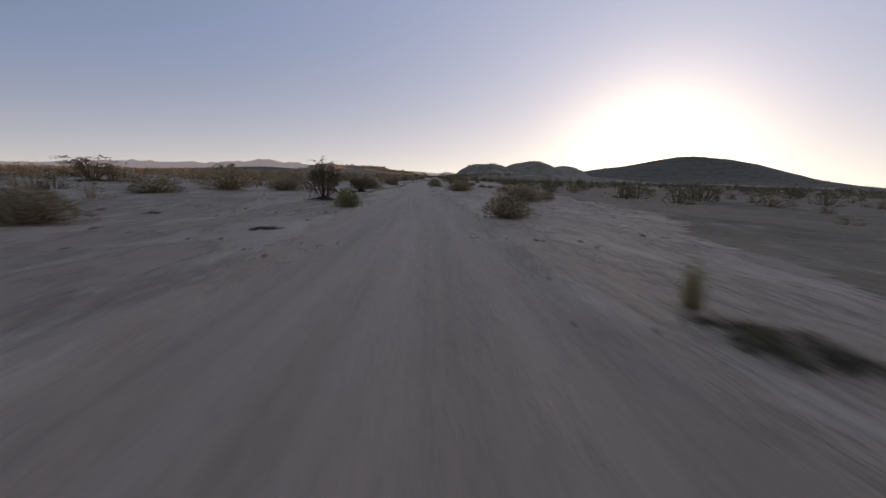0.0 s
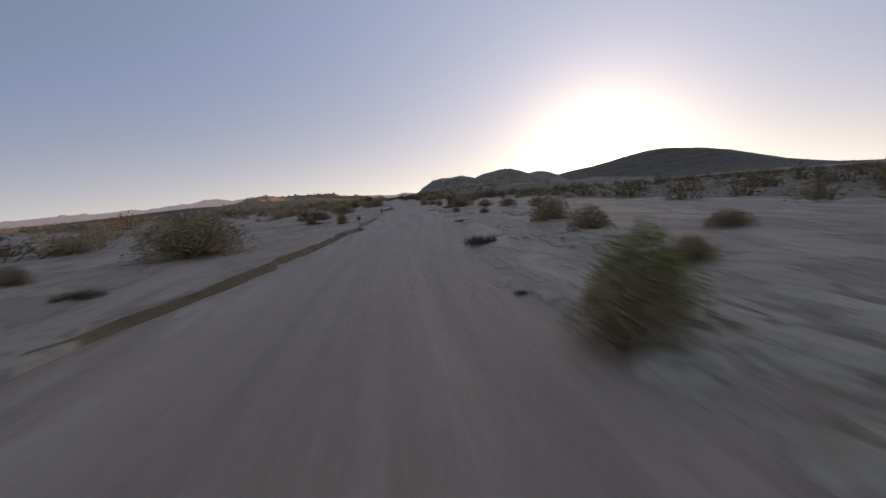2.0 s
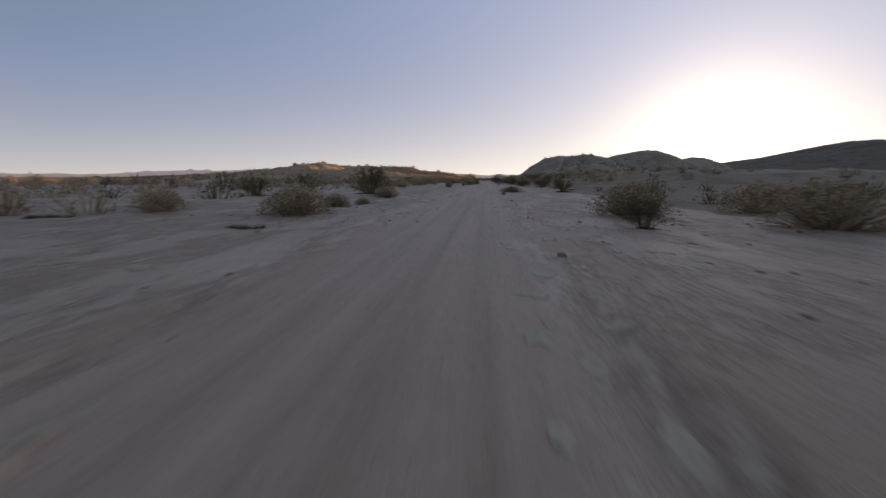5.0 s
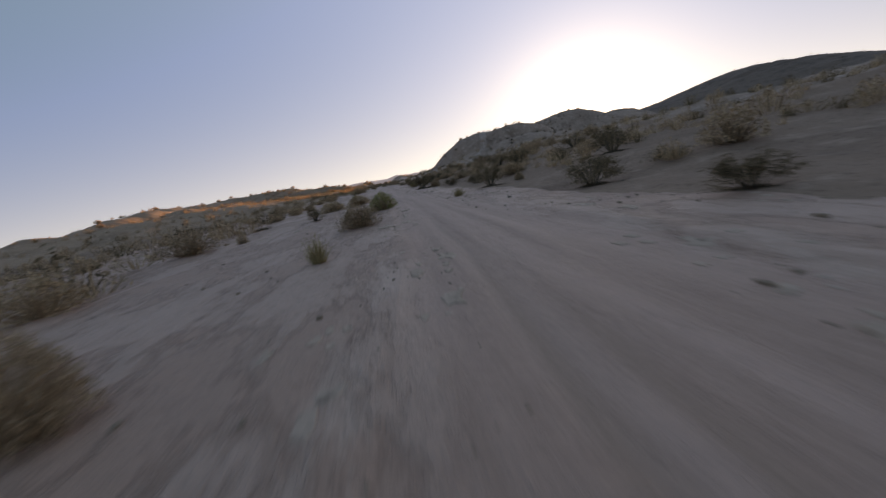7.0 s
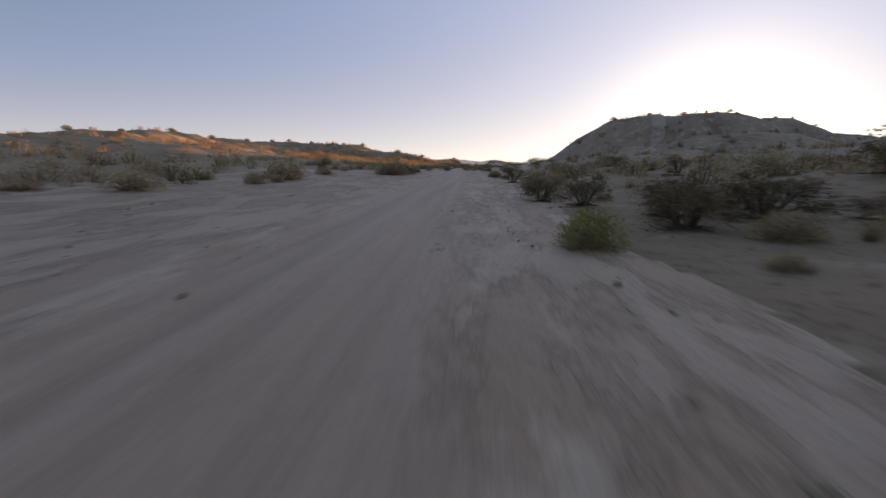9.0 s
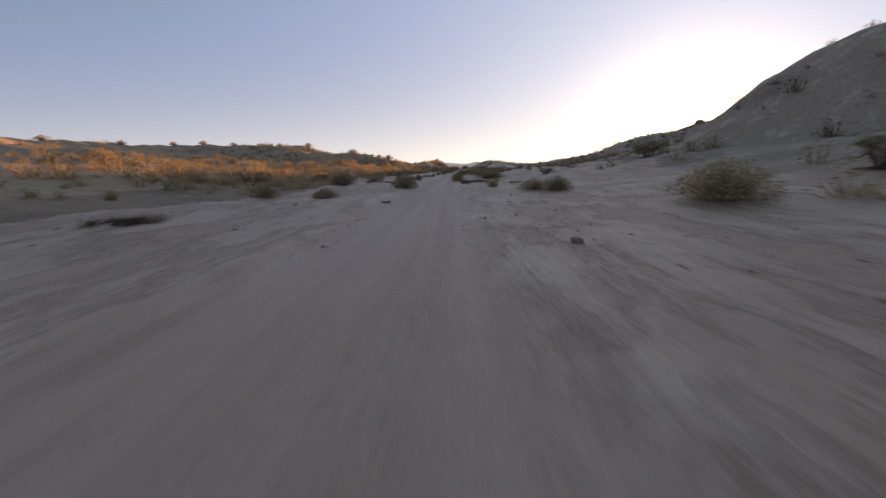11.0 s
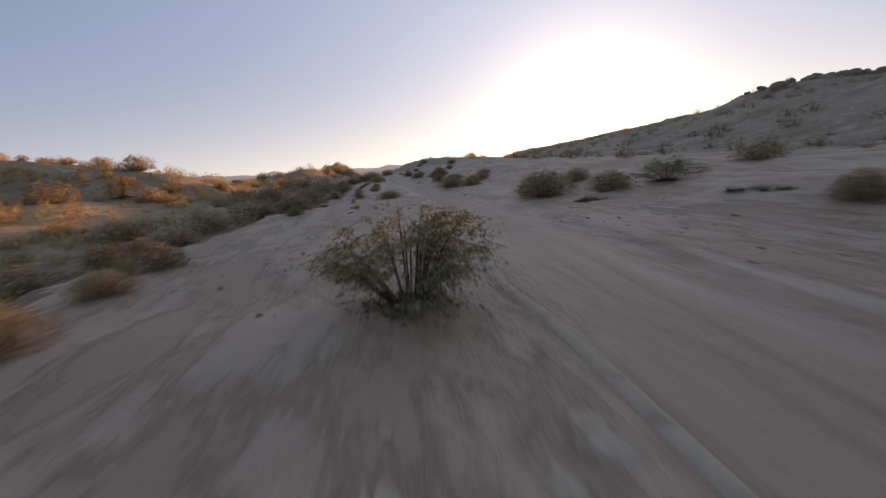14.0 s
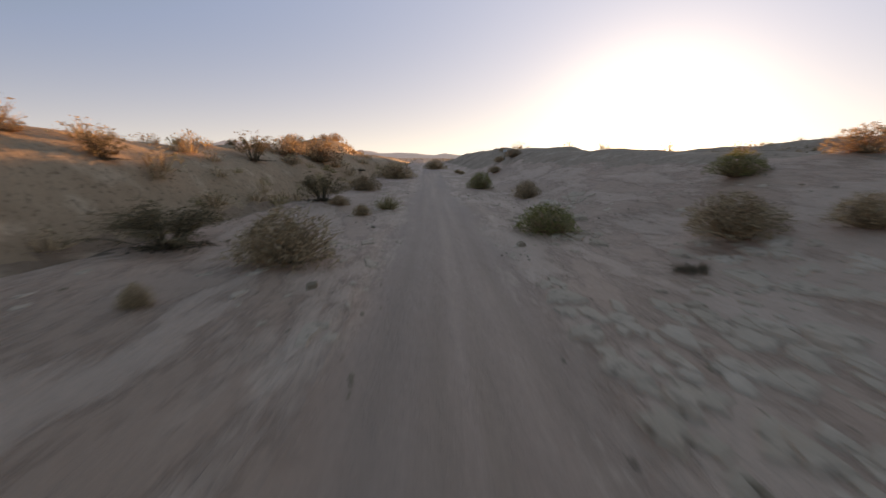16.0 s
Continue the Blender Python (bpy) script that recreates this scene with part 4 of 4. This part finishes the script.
dome_bush(-2.83, 301.46, 1.52, 0.73)
dome_bush(4.97, 302.10, 0.57, 0.28)
dome_bush(-7.01, 303.74, 0.99, 0.39)
dome_bush(-9.07, 303.87, 1.47, 0.61)
dome_bush(1.75, 304.59, 1.10, 0.68)
low_mat(7.40, 305.98, 2.05, 0.41)
dome_bush(1.79, 307.46, 1.27, 0.66)
dry_tuft(-6.94, 307.82, 1.66, 0.84)
dome_bush(3.72, 309.74, 0.95, 0.49)
leafy_creosote(-2.19, 311.18, 2.03, 1.24)
dome_bush(8.46, 311.47, 1.52, 0.70)
dome_bush(5.42, 312.74, 1.01, 0.50)
low_mat(5.40, 314.76, 1.29, 0.18)
dome_bush(-8.36, 317.82, 1.98, 0.60)
low_mat(3.48, 318.22, 0.95, 0.19)
leafy_creosote(6.37, 319.00, 1.90, 0.83)
dome_bush(9.95, 319.49, 1.47, 0.50)
dome_bush(4.88, 319.64, 1.43, 0.64)
dome_bush(3.28, 321.02, 1.93, 0.89)
low_mat(-3.40, 322.50, 0.24, 0.09)
dome_bush(5.56, 323.32, 1.12, 0.53)
green_bush(-5.49, 323.75, 0.71, 0.35)
dry_tuft(-3.24, 324.07, 0.40, 0.18)
low_mat(4.51, 324.79, 1.96, 0.26)
dome_bush(4.99, 326.85, 0.52, 0.26)
dome_bush(-5.73, 327.12, 1.24, 0.59)
dry_tuft(-3.50, 327.56, 0.31, 0.25)
low_mat(-4.98, 327.56, 0.72, 0.19)
creosote(-7.96, 328.10, 2.18, 0.75)
dome_bush(-1.80, 328.58, 1.26, 0.38)
dome_bush(-5.95, 331.17, 1.97, 0.79)
dome_bush(1.86, 331.44, 1.60, 0.70)
dry_tuft(-3.38, 332.08, 0.98, 0.49)
dome_bush(-4.90, 333.81, 1.11, 0.51)
dry_tuft(-3.58, 334.68, 0.38, 0.27)
dome_bush(3.96, 335.18, 1.11, 0.53)
dome_bush(-2.45, 337.10, 0.81, 0.40)
dome_bush(-6.67, 337.17, 0.91, 0.32)
creosote(-4.90, 337.34, 1.38, 0.50)
dome_bush(-3.57, 337.45, 0.61, 0.24)
dome_bush(5.84, 339.28, 1.03, 0.40)
dome_bush(-3.74, 340.44, 0.44, 0.24)
dome_bush(2.72, 342.45, 1.10, 0.63)
dome_bush(-4.92, 343.13, 1.35, 0.75)
low_mat(-3.73, 343.36, 0.58, 0.26)
green_bush(-2.34, 345.85, 0.73, 0.36)
low_mat(4.59, 346.23, 1.01, 0.23)
dome_bush(-3.63, 347.89, 0.63, 0.29)
creosote(-5.85, 349.74, 2.29, 0.95)
dome_bush(-3.33, 350.64, 0.70, 0.34)
green_bush(4.09, 351.21, 2.16, 0.77)
dome_bush(-3.06, 354.86, 0.35, 0.27)
dome_bush(6.12, 356.25, 0.94, 0.49)
low_mat(3.77, 356.38, 0.57, 0.24)
dome_bush(-2.16, 356.88, 1.53, 0.83)
dome_bush(5.08, 357.44, 1.60, 0.73)
creosote(-4.78, 358.35, 2.34, 0.94)
green_bush(2.68, 360.19, 1.48, 0.67)
dome_bush(-1.92, 362.79, 0.56, 0.32)
dry_tuft(-1.35, 364.25, 1.07, 0.54)
dome_bush(-2.91, 364.53, 0.73, 0.33)
creosote(-3.74, 365.76, 1.67, 1.14)
dome_bush(4.04, 368.53, 1.18, 0.75)
dome_bush(-3.23, 372.24, 1.68, 0.73)
green_bush(2.74, 374.19, 1.38, 0.92)
dome_bush(-2.71, 385.35, 3.20, 1.25)
dome_bush(0.76, 415.49, 3.20, 1.42)

green_bush(3.96, 341.81, 1.70, 0.50)
dome_bush(4.79, 336.05, 1.10, 0.60)
green_bush(3.13, 331.99, 1.20, 0.45)
low_mat(3.17, 322.28, 0.90, 0.40)
green_bush(7.13, 360.47, 1.20, 0.60)
# Dark brush gathered at the foot of the mesa.
creosote(3.30, 211.3, 1.5, 0.8)
creosote(4.10, 209.5, 1.4, 0.95)
creosote(5.00, 206.2, 1.5, 0.9)
creosote(6.30, 205.6, 1.9, 1.0)
dome_bush(5.34, 203.5, 0.9, 0.4)
# Lone bushes along the crests of the ridge and the mesa.
dome_bush(-54.75, 244.13, 1.74, 0.68)
dome_bush(-71.63, 272.00, 2.00, 0.88)
dome_bush(-74.58, 287.53, 1.54, 0.65)
dome_bush(-69.33, 296.03, 2.02, 0.77)
dome_bush(-69.69, 312.13, 2.21, 0.83)
dome_bush(-67.74, 326.70, 1.96, 0.85)
dome_bush(-56.03, 347.85, 1.77, 0.78)
dome_bush(-39.70, 353.73, 2.21, 1.09)
dome_bush(-67.22, 341.99, 1.88, 0.85)
dome_bush(-64.68, 349.57, 2.18, 0.87)
dome_bush(-48.22, 346.68, 1.46, 0.72)
dome_bush(-44.60, 347.68, 1.80, 0.73)
dome_bush(-23.53, 334.30, 2.30, 1.02)
dome_bush(-16.13, 335.37, 2.02, 0.95)
dome_bush(-21.00, 334.00, 0.74, 0.34)
dome_bush(-19.70, 335.43, 1.08, 0.40)
dome_bush(-16.65, 367.09, 2.16, 1.06)
dome_bush(-10.59, 369.72, 0.68, 0.30)
dome_bush(-9.43, 371.97, 0.59, 0.27)
dome_bush(-9.33, 375.25, 0.97, 0.38)
dome_bush(-10.10, 383.95, 1.92, 0.87)
dome_bush(-9.01, 393.00, 1.57, 0.75)
dome_bush(20.70, 264.70, 0.99, 0.46)
dome_bush(25.19, 263.23, 1.16, 0.43)
dome_bush(29.11, 261.67, 0.99, 0.41)
dome_bush(35.74, 262.92, 1.01, 0.39)
dome_bush(69.17, 307.12, 1.09, 0.44)
dome_bush(78.19, 307.15, 1.07, 0.43)
# Dead twigs and litter strewn beside the tall creosote.
low_mat(2.42, 189.44, 0.75, 0.16)
low_mat(2.57, 189.03, 0.60, 0.14)
low_mat(2.63, 188.77, 0.80, 0.18)
low_mat(2.22, 189.88, 0.45, 0.10)
low_mat(3.32, 189.45, 0.50, 0.12)
low_mat(3.14, 191.06, 0.70, 0.12)


# ---------------------------------------------------------------- far scrub
def far_scrub(name, label, mats, count, spread, seed, size, per, leaf=0.085):
    """Countless small bushes over the slopes and flats, joined."""
    rng = np.random.default_rng(seed)
    x, y = spread(rng, count)
    keep = np.abs(x - road_x(y)) > 2.6
    x, y = x[keep], y[keep]
    z = ground_height(x, y)
    n = len(x)
    w = size * np.clip(rng.lognormal(0, 0.4, n), 0.4, 1.6)
    t = w * rng.uniform(0.35, 0.7, n)
    pieces = []
    for k in range(4):
        mine = np.arange(n) % 4 == k
        tips = dome_points(rng, per, 3 + k, 0.5)
        roots = tips * [0.5, 0.5, 0.1]
        v, f = blades(rng, roots, tips, leaf * 0.22, 0.05)
        lv, lf = leaflets(rng, dome_points(rng, int(per * 1.6), 3 + k, 0.6), leaf)
        v, f = joined((v, f), (lv, lf))
        spot = np.stack([x[mine], y[mine], z[mine]], -1)
        scale = np.stack([w[mine], w[mine], t[mine]], -1)
        vv = (v[None] * scale[:, None] + spot[:, None]).reshape(-1, 3)
        ff = (f[None] + (np.arange(mine.sum()) * len(v))[:, None, None]).reshape(-1, 3)
        pieces.append((vv, ff))
    v, f = joined(*pieces)
    tagged(mesh_object(name, v, f, mats, smooth=False), label, "scrub", kind="stuff")


def fill(seed, count, y0, y1, near, far, side):
    """Bushes of mixed kinds along a stretch, drawn by chance."""
    rng = np.random.default_rng(seed)
    for _ in range(count):
        y = float(rng.uniform(y0, y1))
        x = float(road_x(y)) + side * float(near + (far - near) * rng.uniform() ** 1.3)
        w, pick = float(rng.lognormal(0.0, 0.35)), rng.uniform()
        if pick < 0.66:
            dome_bush(x, y, w * 1.1, w * 0.5)
        elif pick < 0.75:
            creosote(x, y, w * 1.2, w * 0.95)
        elif pick < 0.90:
            dry_tuft(x, y, w * 0.5, w * 0.4)
        else:
            low_mat(x, y, w * 0.8, w * 0.16)


fill(21, 24, 92, 132, 3.6, 15, -1)
fill(22, 22, 92, 132, 3.6, 15, 1)
fill(23, 20, 212, 256, 2.8, 15, -1)
fill(24, 22, 206, 256, 3.5, 15, 1)
fill(25, 84, 268, 348, 7.4, 26, -1)
fill(26, 30, 348, 392, 5.5, 20, -1)
fill(27, 16, 356, 400, 3.0, 20, 1)
fill(28, 24, 184, 236, 7.5, 20, 1)
fill(29, 18, 306, 348, 6.6, 9.5, -1)
fill(31, 14, 166, 205, 6.0, 16.0, 1)
for x, y, width, tall in ((8.2, 171.5, 1.9, 1.1), (10.5, 176.0, 2.4, 1.2), (7.6, 181.5, 2.0, 1.3), (12.8, 184.0, 2.2, 1.0), (8.8, 189.5, 2.3, 1.2)):
    creosote(float(road_x(y)) + x, y, width, tall)
fill(30, 26, 300, 338, 7.4, 14.0, -1)


def on_flats(rng, n):
    y = rng.uniform(-10, 300, n) + 170 * (rng.uniform(size=n) < 0.25)
    side = np.where(rng.uniform(size=n) < 0.6, -1, 1)
    off = 12 + 80 * rng.uniform(size=n) ** 1.5
    return road_x(y) + side * off, y


def on_left_plain(rng, n):
    y = rng.uniform(-10, 225, n)
    off = 8.5 + 85 * rng.uniform(size=n) ** 1.25
    x = road_x(y) - off
    keep = fbm(x, y, 11, 2, 131) > -0.55
    return x[keep], y[keep]


def on_right_plain(rng, n):
    y = rng.uniform(-5, 150, n)
    x = road_x(y) + 9 + 90 * rng.uniform(size=n) ** 1.1
    return x, y


def on_mesa(rng, n):
    y = rng.uniform(236, 325, n)
    x = 12 + 70 * rng.uniform(size=n)
    return x, y


def on_right_slope(rng, n):
    y = rng.uniform(262, 430, n)
    return road_x(y) + 9 + 62 * rng.uniform(size=n) ** 1.2, y


def on_slopes(rng, n):
    y = rng.uniform(180, 470, n)
    side = np.where(rng.uniform(size=n) < 0.5, -1, 1)
    return road_x(y) + side * (10 + 75 * rng.uniform(size=n)), y


def on_flank(rng, n):
    y = 225 + 131 * rng.uniform(size=n) ** 0.62
    return road_x(y) - 9.0 - 46 * rng.uniform(size=n) ** 1.5, y


def in_wash(rng, n):
    y = rng.uniform(256, 402, n)
    off = brown_left(y) + 0.7 + 17 * rng.uniform(size=n) ** 1.35
    return road_x(y) - off, y


def on_foot(rng, n):
    y = rng.uniform(165, 250, n)
    return road_x(y) + 6.5 + 26 * rng.uniform(size=n) ** 1.2, y


def far_out(rng, n):
    y = rng.uniform(0, 1100, n)
    x = rng.uniform(-420, 420, n)
    keep = (np.abs(x) > 80) | (y > 440)
    return x[keep], y[keep]


far_scrub("far_scrub", "scattered grey-brown scrub over the desert flats", GREY_LEAF, 1500, on_flats, 5, 1.1, 38, 0.056)
far_scrub("plain_scrub", "dense grey-brown scrub over the open plain", GREY_LEAF, 1500, on_left_plain, 12, 1.15, 40, 0.055)
far_scrub("plain_creosote", "dark olive brush scattered over the open plain", CREOSOTE_LEAF, 420, on_left_plain, 13, 1.35, 40, 0.055)
far_scrub("hill_foot_scrub", "dark brush below the large rounded hill", CREOSOTE_LEAF, 900, on_right_plain, 14, 1.3, 40, 0.055)
far_scrub("mesa_scrub", "small dark brush dotting the face of the mesa", DEAD, 520, on_mesa, 15, 0.8, 36, 0.06)
far_scrub("ridge_scrub", "dark small brush dotting the long sandy ridge", CREOSOTE_LEAF, 620, on_right_slope, 16, 0.85, 36, 0.06)
far_scrub("slope_scrub", "sparse small brush dotting the sandy slopes", GREY_LEAF, 1500, on_slopes, 6, 0.75, 34, 0.06)
far_scrub("footslope_scrub", "low dry brush on the brown foot of the slope", GREY_LEAF, 560, on_foot, 10, 0.75, 50, 0.055)
far_scrub("footslope_brush", "dark brush on the brown foot of the slope", CREOSOTE_LEAF, 160, on_foot, 17, 0.9, 60, 0.05)
far_scrub("distant_scrub", "dark specks of brush towards the horizon", CREOSOTE_LEAF, 5200, far_out, 7, 1.7, 9)
far_scrub("wash_scrub", "low grey-brown brush filling the sandy wash", GREY_LEAF, 480, in_wash, 18, 0.85, 60, 0.05)
far_scrub("wash_grass", "golden dry grass and brush along the wash", STRAW, 460, in_wash, 19, 0.6, 50, 0.05)
far_scrub("flank_scrub", "dry golden brush and grass over the ridge flank", STRAW, 1150, on_flank, 8, 0.6, 42, 0.057)
far_scrub("flank_brush", "low grey-brown brush over the ridge flank", GREY_LEAF, 760, on_flank, 9, 0.95, 60, 0.053)


# ---------------------------------------------------------------- stones
def boulder(x, y, size, seed, label):
    """A weathered block, half sunk in the ground."""
    rng = np.random.default_rng(seed)
    bm = bmesh.new()
    bmesh.ops.create_icosphere(bm, subdivisions=2, radius=0.5)
    cuts = [Vector(rng.normal(size=3)).normalized() for _ in range(7)]
    for v in bm.verts:
        for c in cuts:
            over = v.co.dot(c) - 0.36
            if over > 0:
                v.co -= c * over * 0.85
        v.co += v.co.normalized() * float(rng.normal(0, 0.018))
    me = bpy.data.meshes.new("boulder")
    bm.to_mesh(me)
    bm.free()
    me.materials.append(STONE)
    ob = new("boulder", me)
    ob.matrix_basis = Matrix.Translation((x, y, float(ground_height(x, y)) + size * 0.04)) @ Matrix.Rotation(float(rng.uniform(0, 6)), 4, "Z") @ Matrix.Diagonal((size * 1.3, size, size * 0.75, 1))
    return tagged(ob, label, "rock", "boulders")


def crest_boulders():
    rng = np.random.default_rng(41)
    outcrops = (((43.1, 356.9), (44.0, 352.2), (45.6, 348.0), (46.4, 343.0)), 30), (((33.8, 308.2), (36.5, 307.6), (39.6, 304.2)), 13), (((31.0, 318.0), (63.0, 360.0)), 12)
    for crest, count in outcrops:
        for k in range(count):
            u = rng.uniform() * (len(crest) - 1)
            a, b = crest[int(u)], crest[int(u) + 1]
            x, y = (a[j] + (b[j] - a[j]) * (u - int(u)) + rng.normal(0, 0.7) for j in (0, 1))
            boulder(float(x), float(y), float(rng.uniform(0.45, 1.35)), 300 + k + 50 * count, "weathered sandstone boulder on the ridge crest")
    for k in range(26):
        y = float(rng.uniform(2, 375))
        x = float(road_x(y)) + float(rng.choice([-1, 1]) * rng.uniform(1.5, 6))
        boulder(x, y, float(rng.uniform(0.05, 0.13)), 400 + k, "small dark stone lying on the sand flat")


crest_boulders()


# ---------------------------------------------------------------- hardpan crust and clods
def scattered(name, label, category, mat, count, seed, place, ring, size, flat):
    """Many small low lumps on the ground, joined: each an uneven ring round a raised top."""
    rng = np.random.default_rng(seed)
    x, y = place(rng, count)
    n = len(x)
    az = np.linspace(0, 2 * np.pi, ring, endpoint=False)[None] + rng.uniform(0, 6, (n, 1))
    rad = size * rng.lognormal(0, 0.45, (n, 1)) * rng.uniform(0.4, 1.3, (n, ring))
    dx, dy = rad * np.cos(az), rad * np.sin(az) * rng.uniform(1.0, 2.6, (n, 1))
    tall = flat * rng.uniform(0.5, 1.3, (n, 1)) * rad.mean(1, keepdims=True)
    px, py = x[:, None] + dx, y[:, None] + dy
    foot = np.stack([px, py, ground_height(px, py) - 0.01], -1)
    tx, ty = x[:, None] + dx * 0.82, y[:, None] + dy * 0.82
    top = np.stack([tx, ty, ground_height(tx, ty) + tall * rng.uniform(0.7, 1.1, (n, ring))], -1)
    peak = np.stack([x, y, ground_height(x, y) + tall[:, 0] * 1.1], -1)[:, None]
    verts = np.concatenate([foot, top, peak], 1).reshape(-1, 3)
    j = np.arange(ring)
    i = (j + 1) % ring
    one = np.concatenate([np.stack([j, i, i + ring], 1), np.stack([j, i + ring, j + ring], 1), np.stack([j + ring, i + ring, np.full(ring, 2 * ring)], 1)])
    faces = (one[None] + (np.arange(n) * (2 * ring + 1))[:, None, None]).reshape(-1, 3)
    tagged(mesh_object(name, verts, faces, mat, smooth=False), label, category, kind="stuff")


def beside_road(low, high, keep_above, size, seed):
    """Places beside the road that gather in drifts."""
    def place(rng, n):
        y = rng.uniform(-2, 372, n * 3)
        s = rng.choice([-1, 1], n * 3) * (low + (high - low) * rng.uniform(size=n * 3) ** 1.4)
        x = road_x(y) + s
        drift = fbm(x, y * 0.55, size, 3, seed)
        here = (drift > keep_above) & (s > -brown_left(y)) & (s < brown_right(y))
        return x[here][:n], y[here][:n]
    return place


scattered("crust_plates", "thin pale hardpan crust plates beside the track", "crust", CRUST, 4200, 61, beside_road(0.95, 7.0, 0.34, 2.2, 101), 9, 0.062, 0.18)


def crust_ledge(y0, y1, low, high):
    """Places on one side of the road where the hardpan has broken up into slabs."""
    def place(rng, n):
        y = rng.uniform(y0, y1, n * 3)
        x = road_x(y) + low + (high - low) * rng.uniform(size=n * 3) ** 1.2
        here = fbm(x, y * 0.6, 1.7, 3, 151) > 0.12
        return x[here][:n], y[here][:n]
    return place


scattered("broken_crust", "broken pale hardpan slabs beside the packed track", "crust", CRUST, 620, 63, crust_ledge(341, 366, 1.15, 5.2), 8, 0.10, 0.30)
scattered("crust_slabs", "pale crust slabs beside the winding sand track", "crust", CRUST, 620, 64, crust_ledge(43, 66, 1.3, 4.0), 8, 0.10, 0.30)
scattered("soil_clods", "small brown clods and pebbles over the sand", "pebbles", CLOD, 4200, 62, beside_road(0.8, 7.0, 0.0, 3.0, 107), 5, 0.018, 0.7)


# ---------------------------------------------------------------- trail up the mesa, marker beside the road
def draped_strip(name, points, half, lift, mat, label, category):
    """A narrow worn strip that follows the ground through the given places."""
    pts = [Vector((*p, 0)) for p in points]
    verts, faces, across = [], [], (-1.0, -0.6, 0.0, 0.6, 1.0)
    rows = []
    for a, b in zip(pts[:-1], pts[1:]):
        n = max(2, int((b - a).length / 0.6))
        rows += [(a.lerp(b, k / n), (b - a).normalized()) for k in range(n)]
    for k, (p, way) in enumerate(rows):
        side = Vector((way.y, -way.x, 0))
        wide = half * (1 + 0.3 * math.sin(k * 0.37) + 0.2 * math.sin(k * 0.91))
        for u in across:
            q = p + side * wide * u
            verts.append((q.x, q.y, float(ground_height(q.x, q.y)) + lift * (1 - u * u)))
    m = len(across)
    for k in range(len(rows) - 1):
        faces += [(k * m + j, k * m + j + 1, (k + 1) * m + j + 1, (k + 1) * m + j) for j in range(m - 1)]
    return tagged(mesh_object(name, verts, faces, mat), label, category, kind="structure")


draped_strip("hill_trail", [(12.0, 228.0), (16.6, 240.4), (21.9, 253.2), (24.6, 258.7), (26.2, 262.4), (28.5, 268.0)], 0.75, 0.05, PALE_TRAIL, "pale worn trail running straight up the mesa face", "trail")


# Thin ridges of white crust that wheels have pushed up along the edges of the track.
for way in ([(-1.56, 298.6), (-1.46, 301.4), (-1.37, 303.3), (-1.12, 306.6), (-1.04, 309.6), (-1.12, 311.5), (-0.85, 313.5)],
            [(-0.28, 264.2), (-0.32, 265.1), (-0.67, 266.0), (-0.82, 267.2)], [(-3.22, 265.0), (-3.12, 266.1), (-3.08, 267.6)],
            [(1.42, 342.6), (1.39, 344.6), (1.32, 346.5), (1.22, 349.0)], [(-0.90, 342.4), (-0.93, 343.6), (-1.08, 345.0)], [(-1.50, 342.3), (-1.36, 343.4), (-1.42, 344.6)]):
    draped_strip("crust_ridge", way, 0.075, 0.035, CRUST, "thin ridge of white crust along the track edge", "crust")


def trail_marker(x, y):
    z = float(ground_height(x, y))
    ob = new("trail_marker")
    ob.empty_display_size = 0.2
    ob.matrix_basis = Matrix.Translation((x, y, z))
    for name, size, at, mat in (("post", (0.045, 0.035, 0.95), (0, 0.02, 0.42), WOOD), ("board", (0.30, 0.015, 0.24), (0, -0.006, 0.76), WHITE)):
        bm = bmesh.new()
        bmesh.ops.create_cube(bm, size=1)
        bmesh.ops.scale(bm, vec=size, verts=bm.verts)
        bmesh.ops.bevel(bm, geom=bm.edges, offset=0.005, segments=2, affect="EDGES")
        bmesh.ops.translate(bm, vec=at, verts=bm.verts)
        me = bpy.data.meshes.new(name)
        bm.to_mesh(me)
        bm.free()
        me.materials.append(mat)
        piece = new(name, me)
        piece.parent = ob
    return tagged(ob, "small white trail marker board on a wooden post", "sign")


trail_marker(6.4, 388.5)
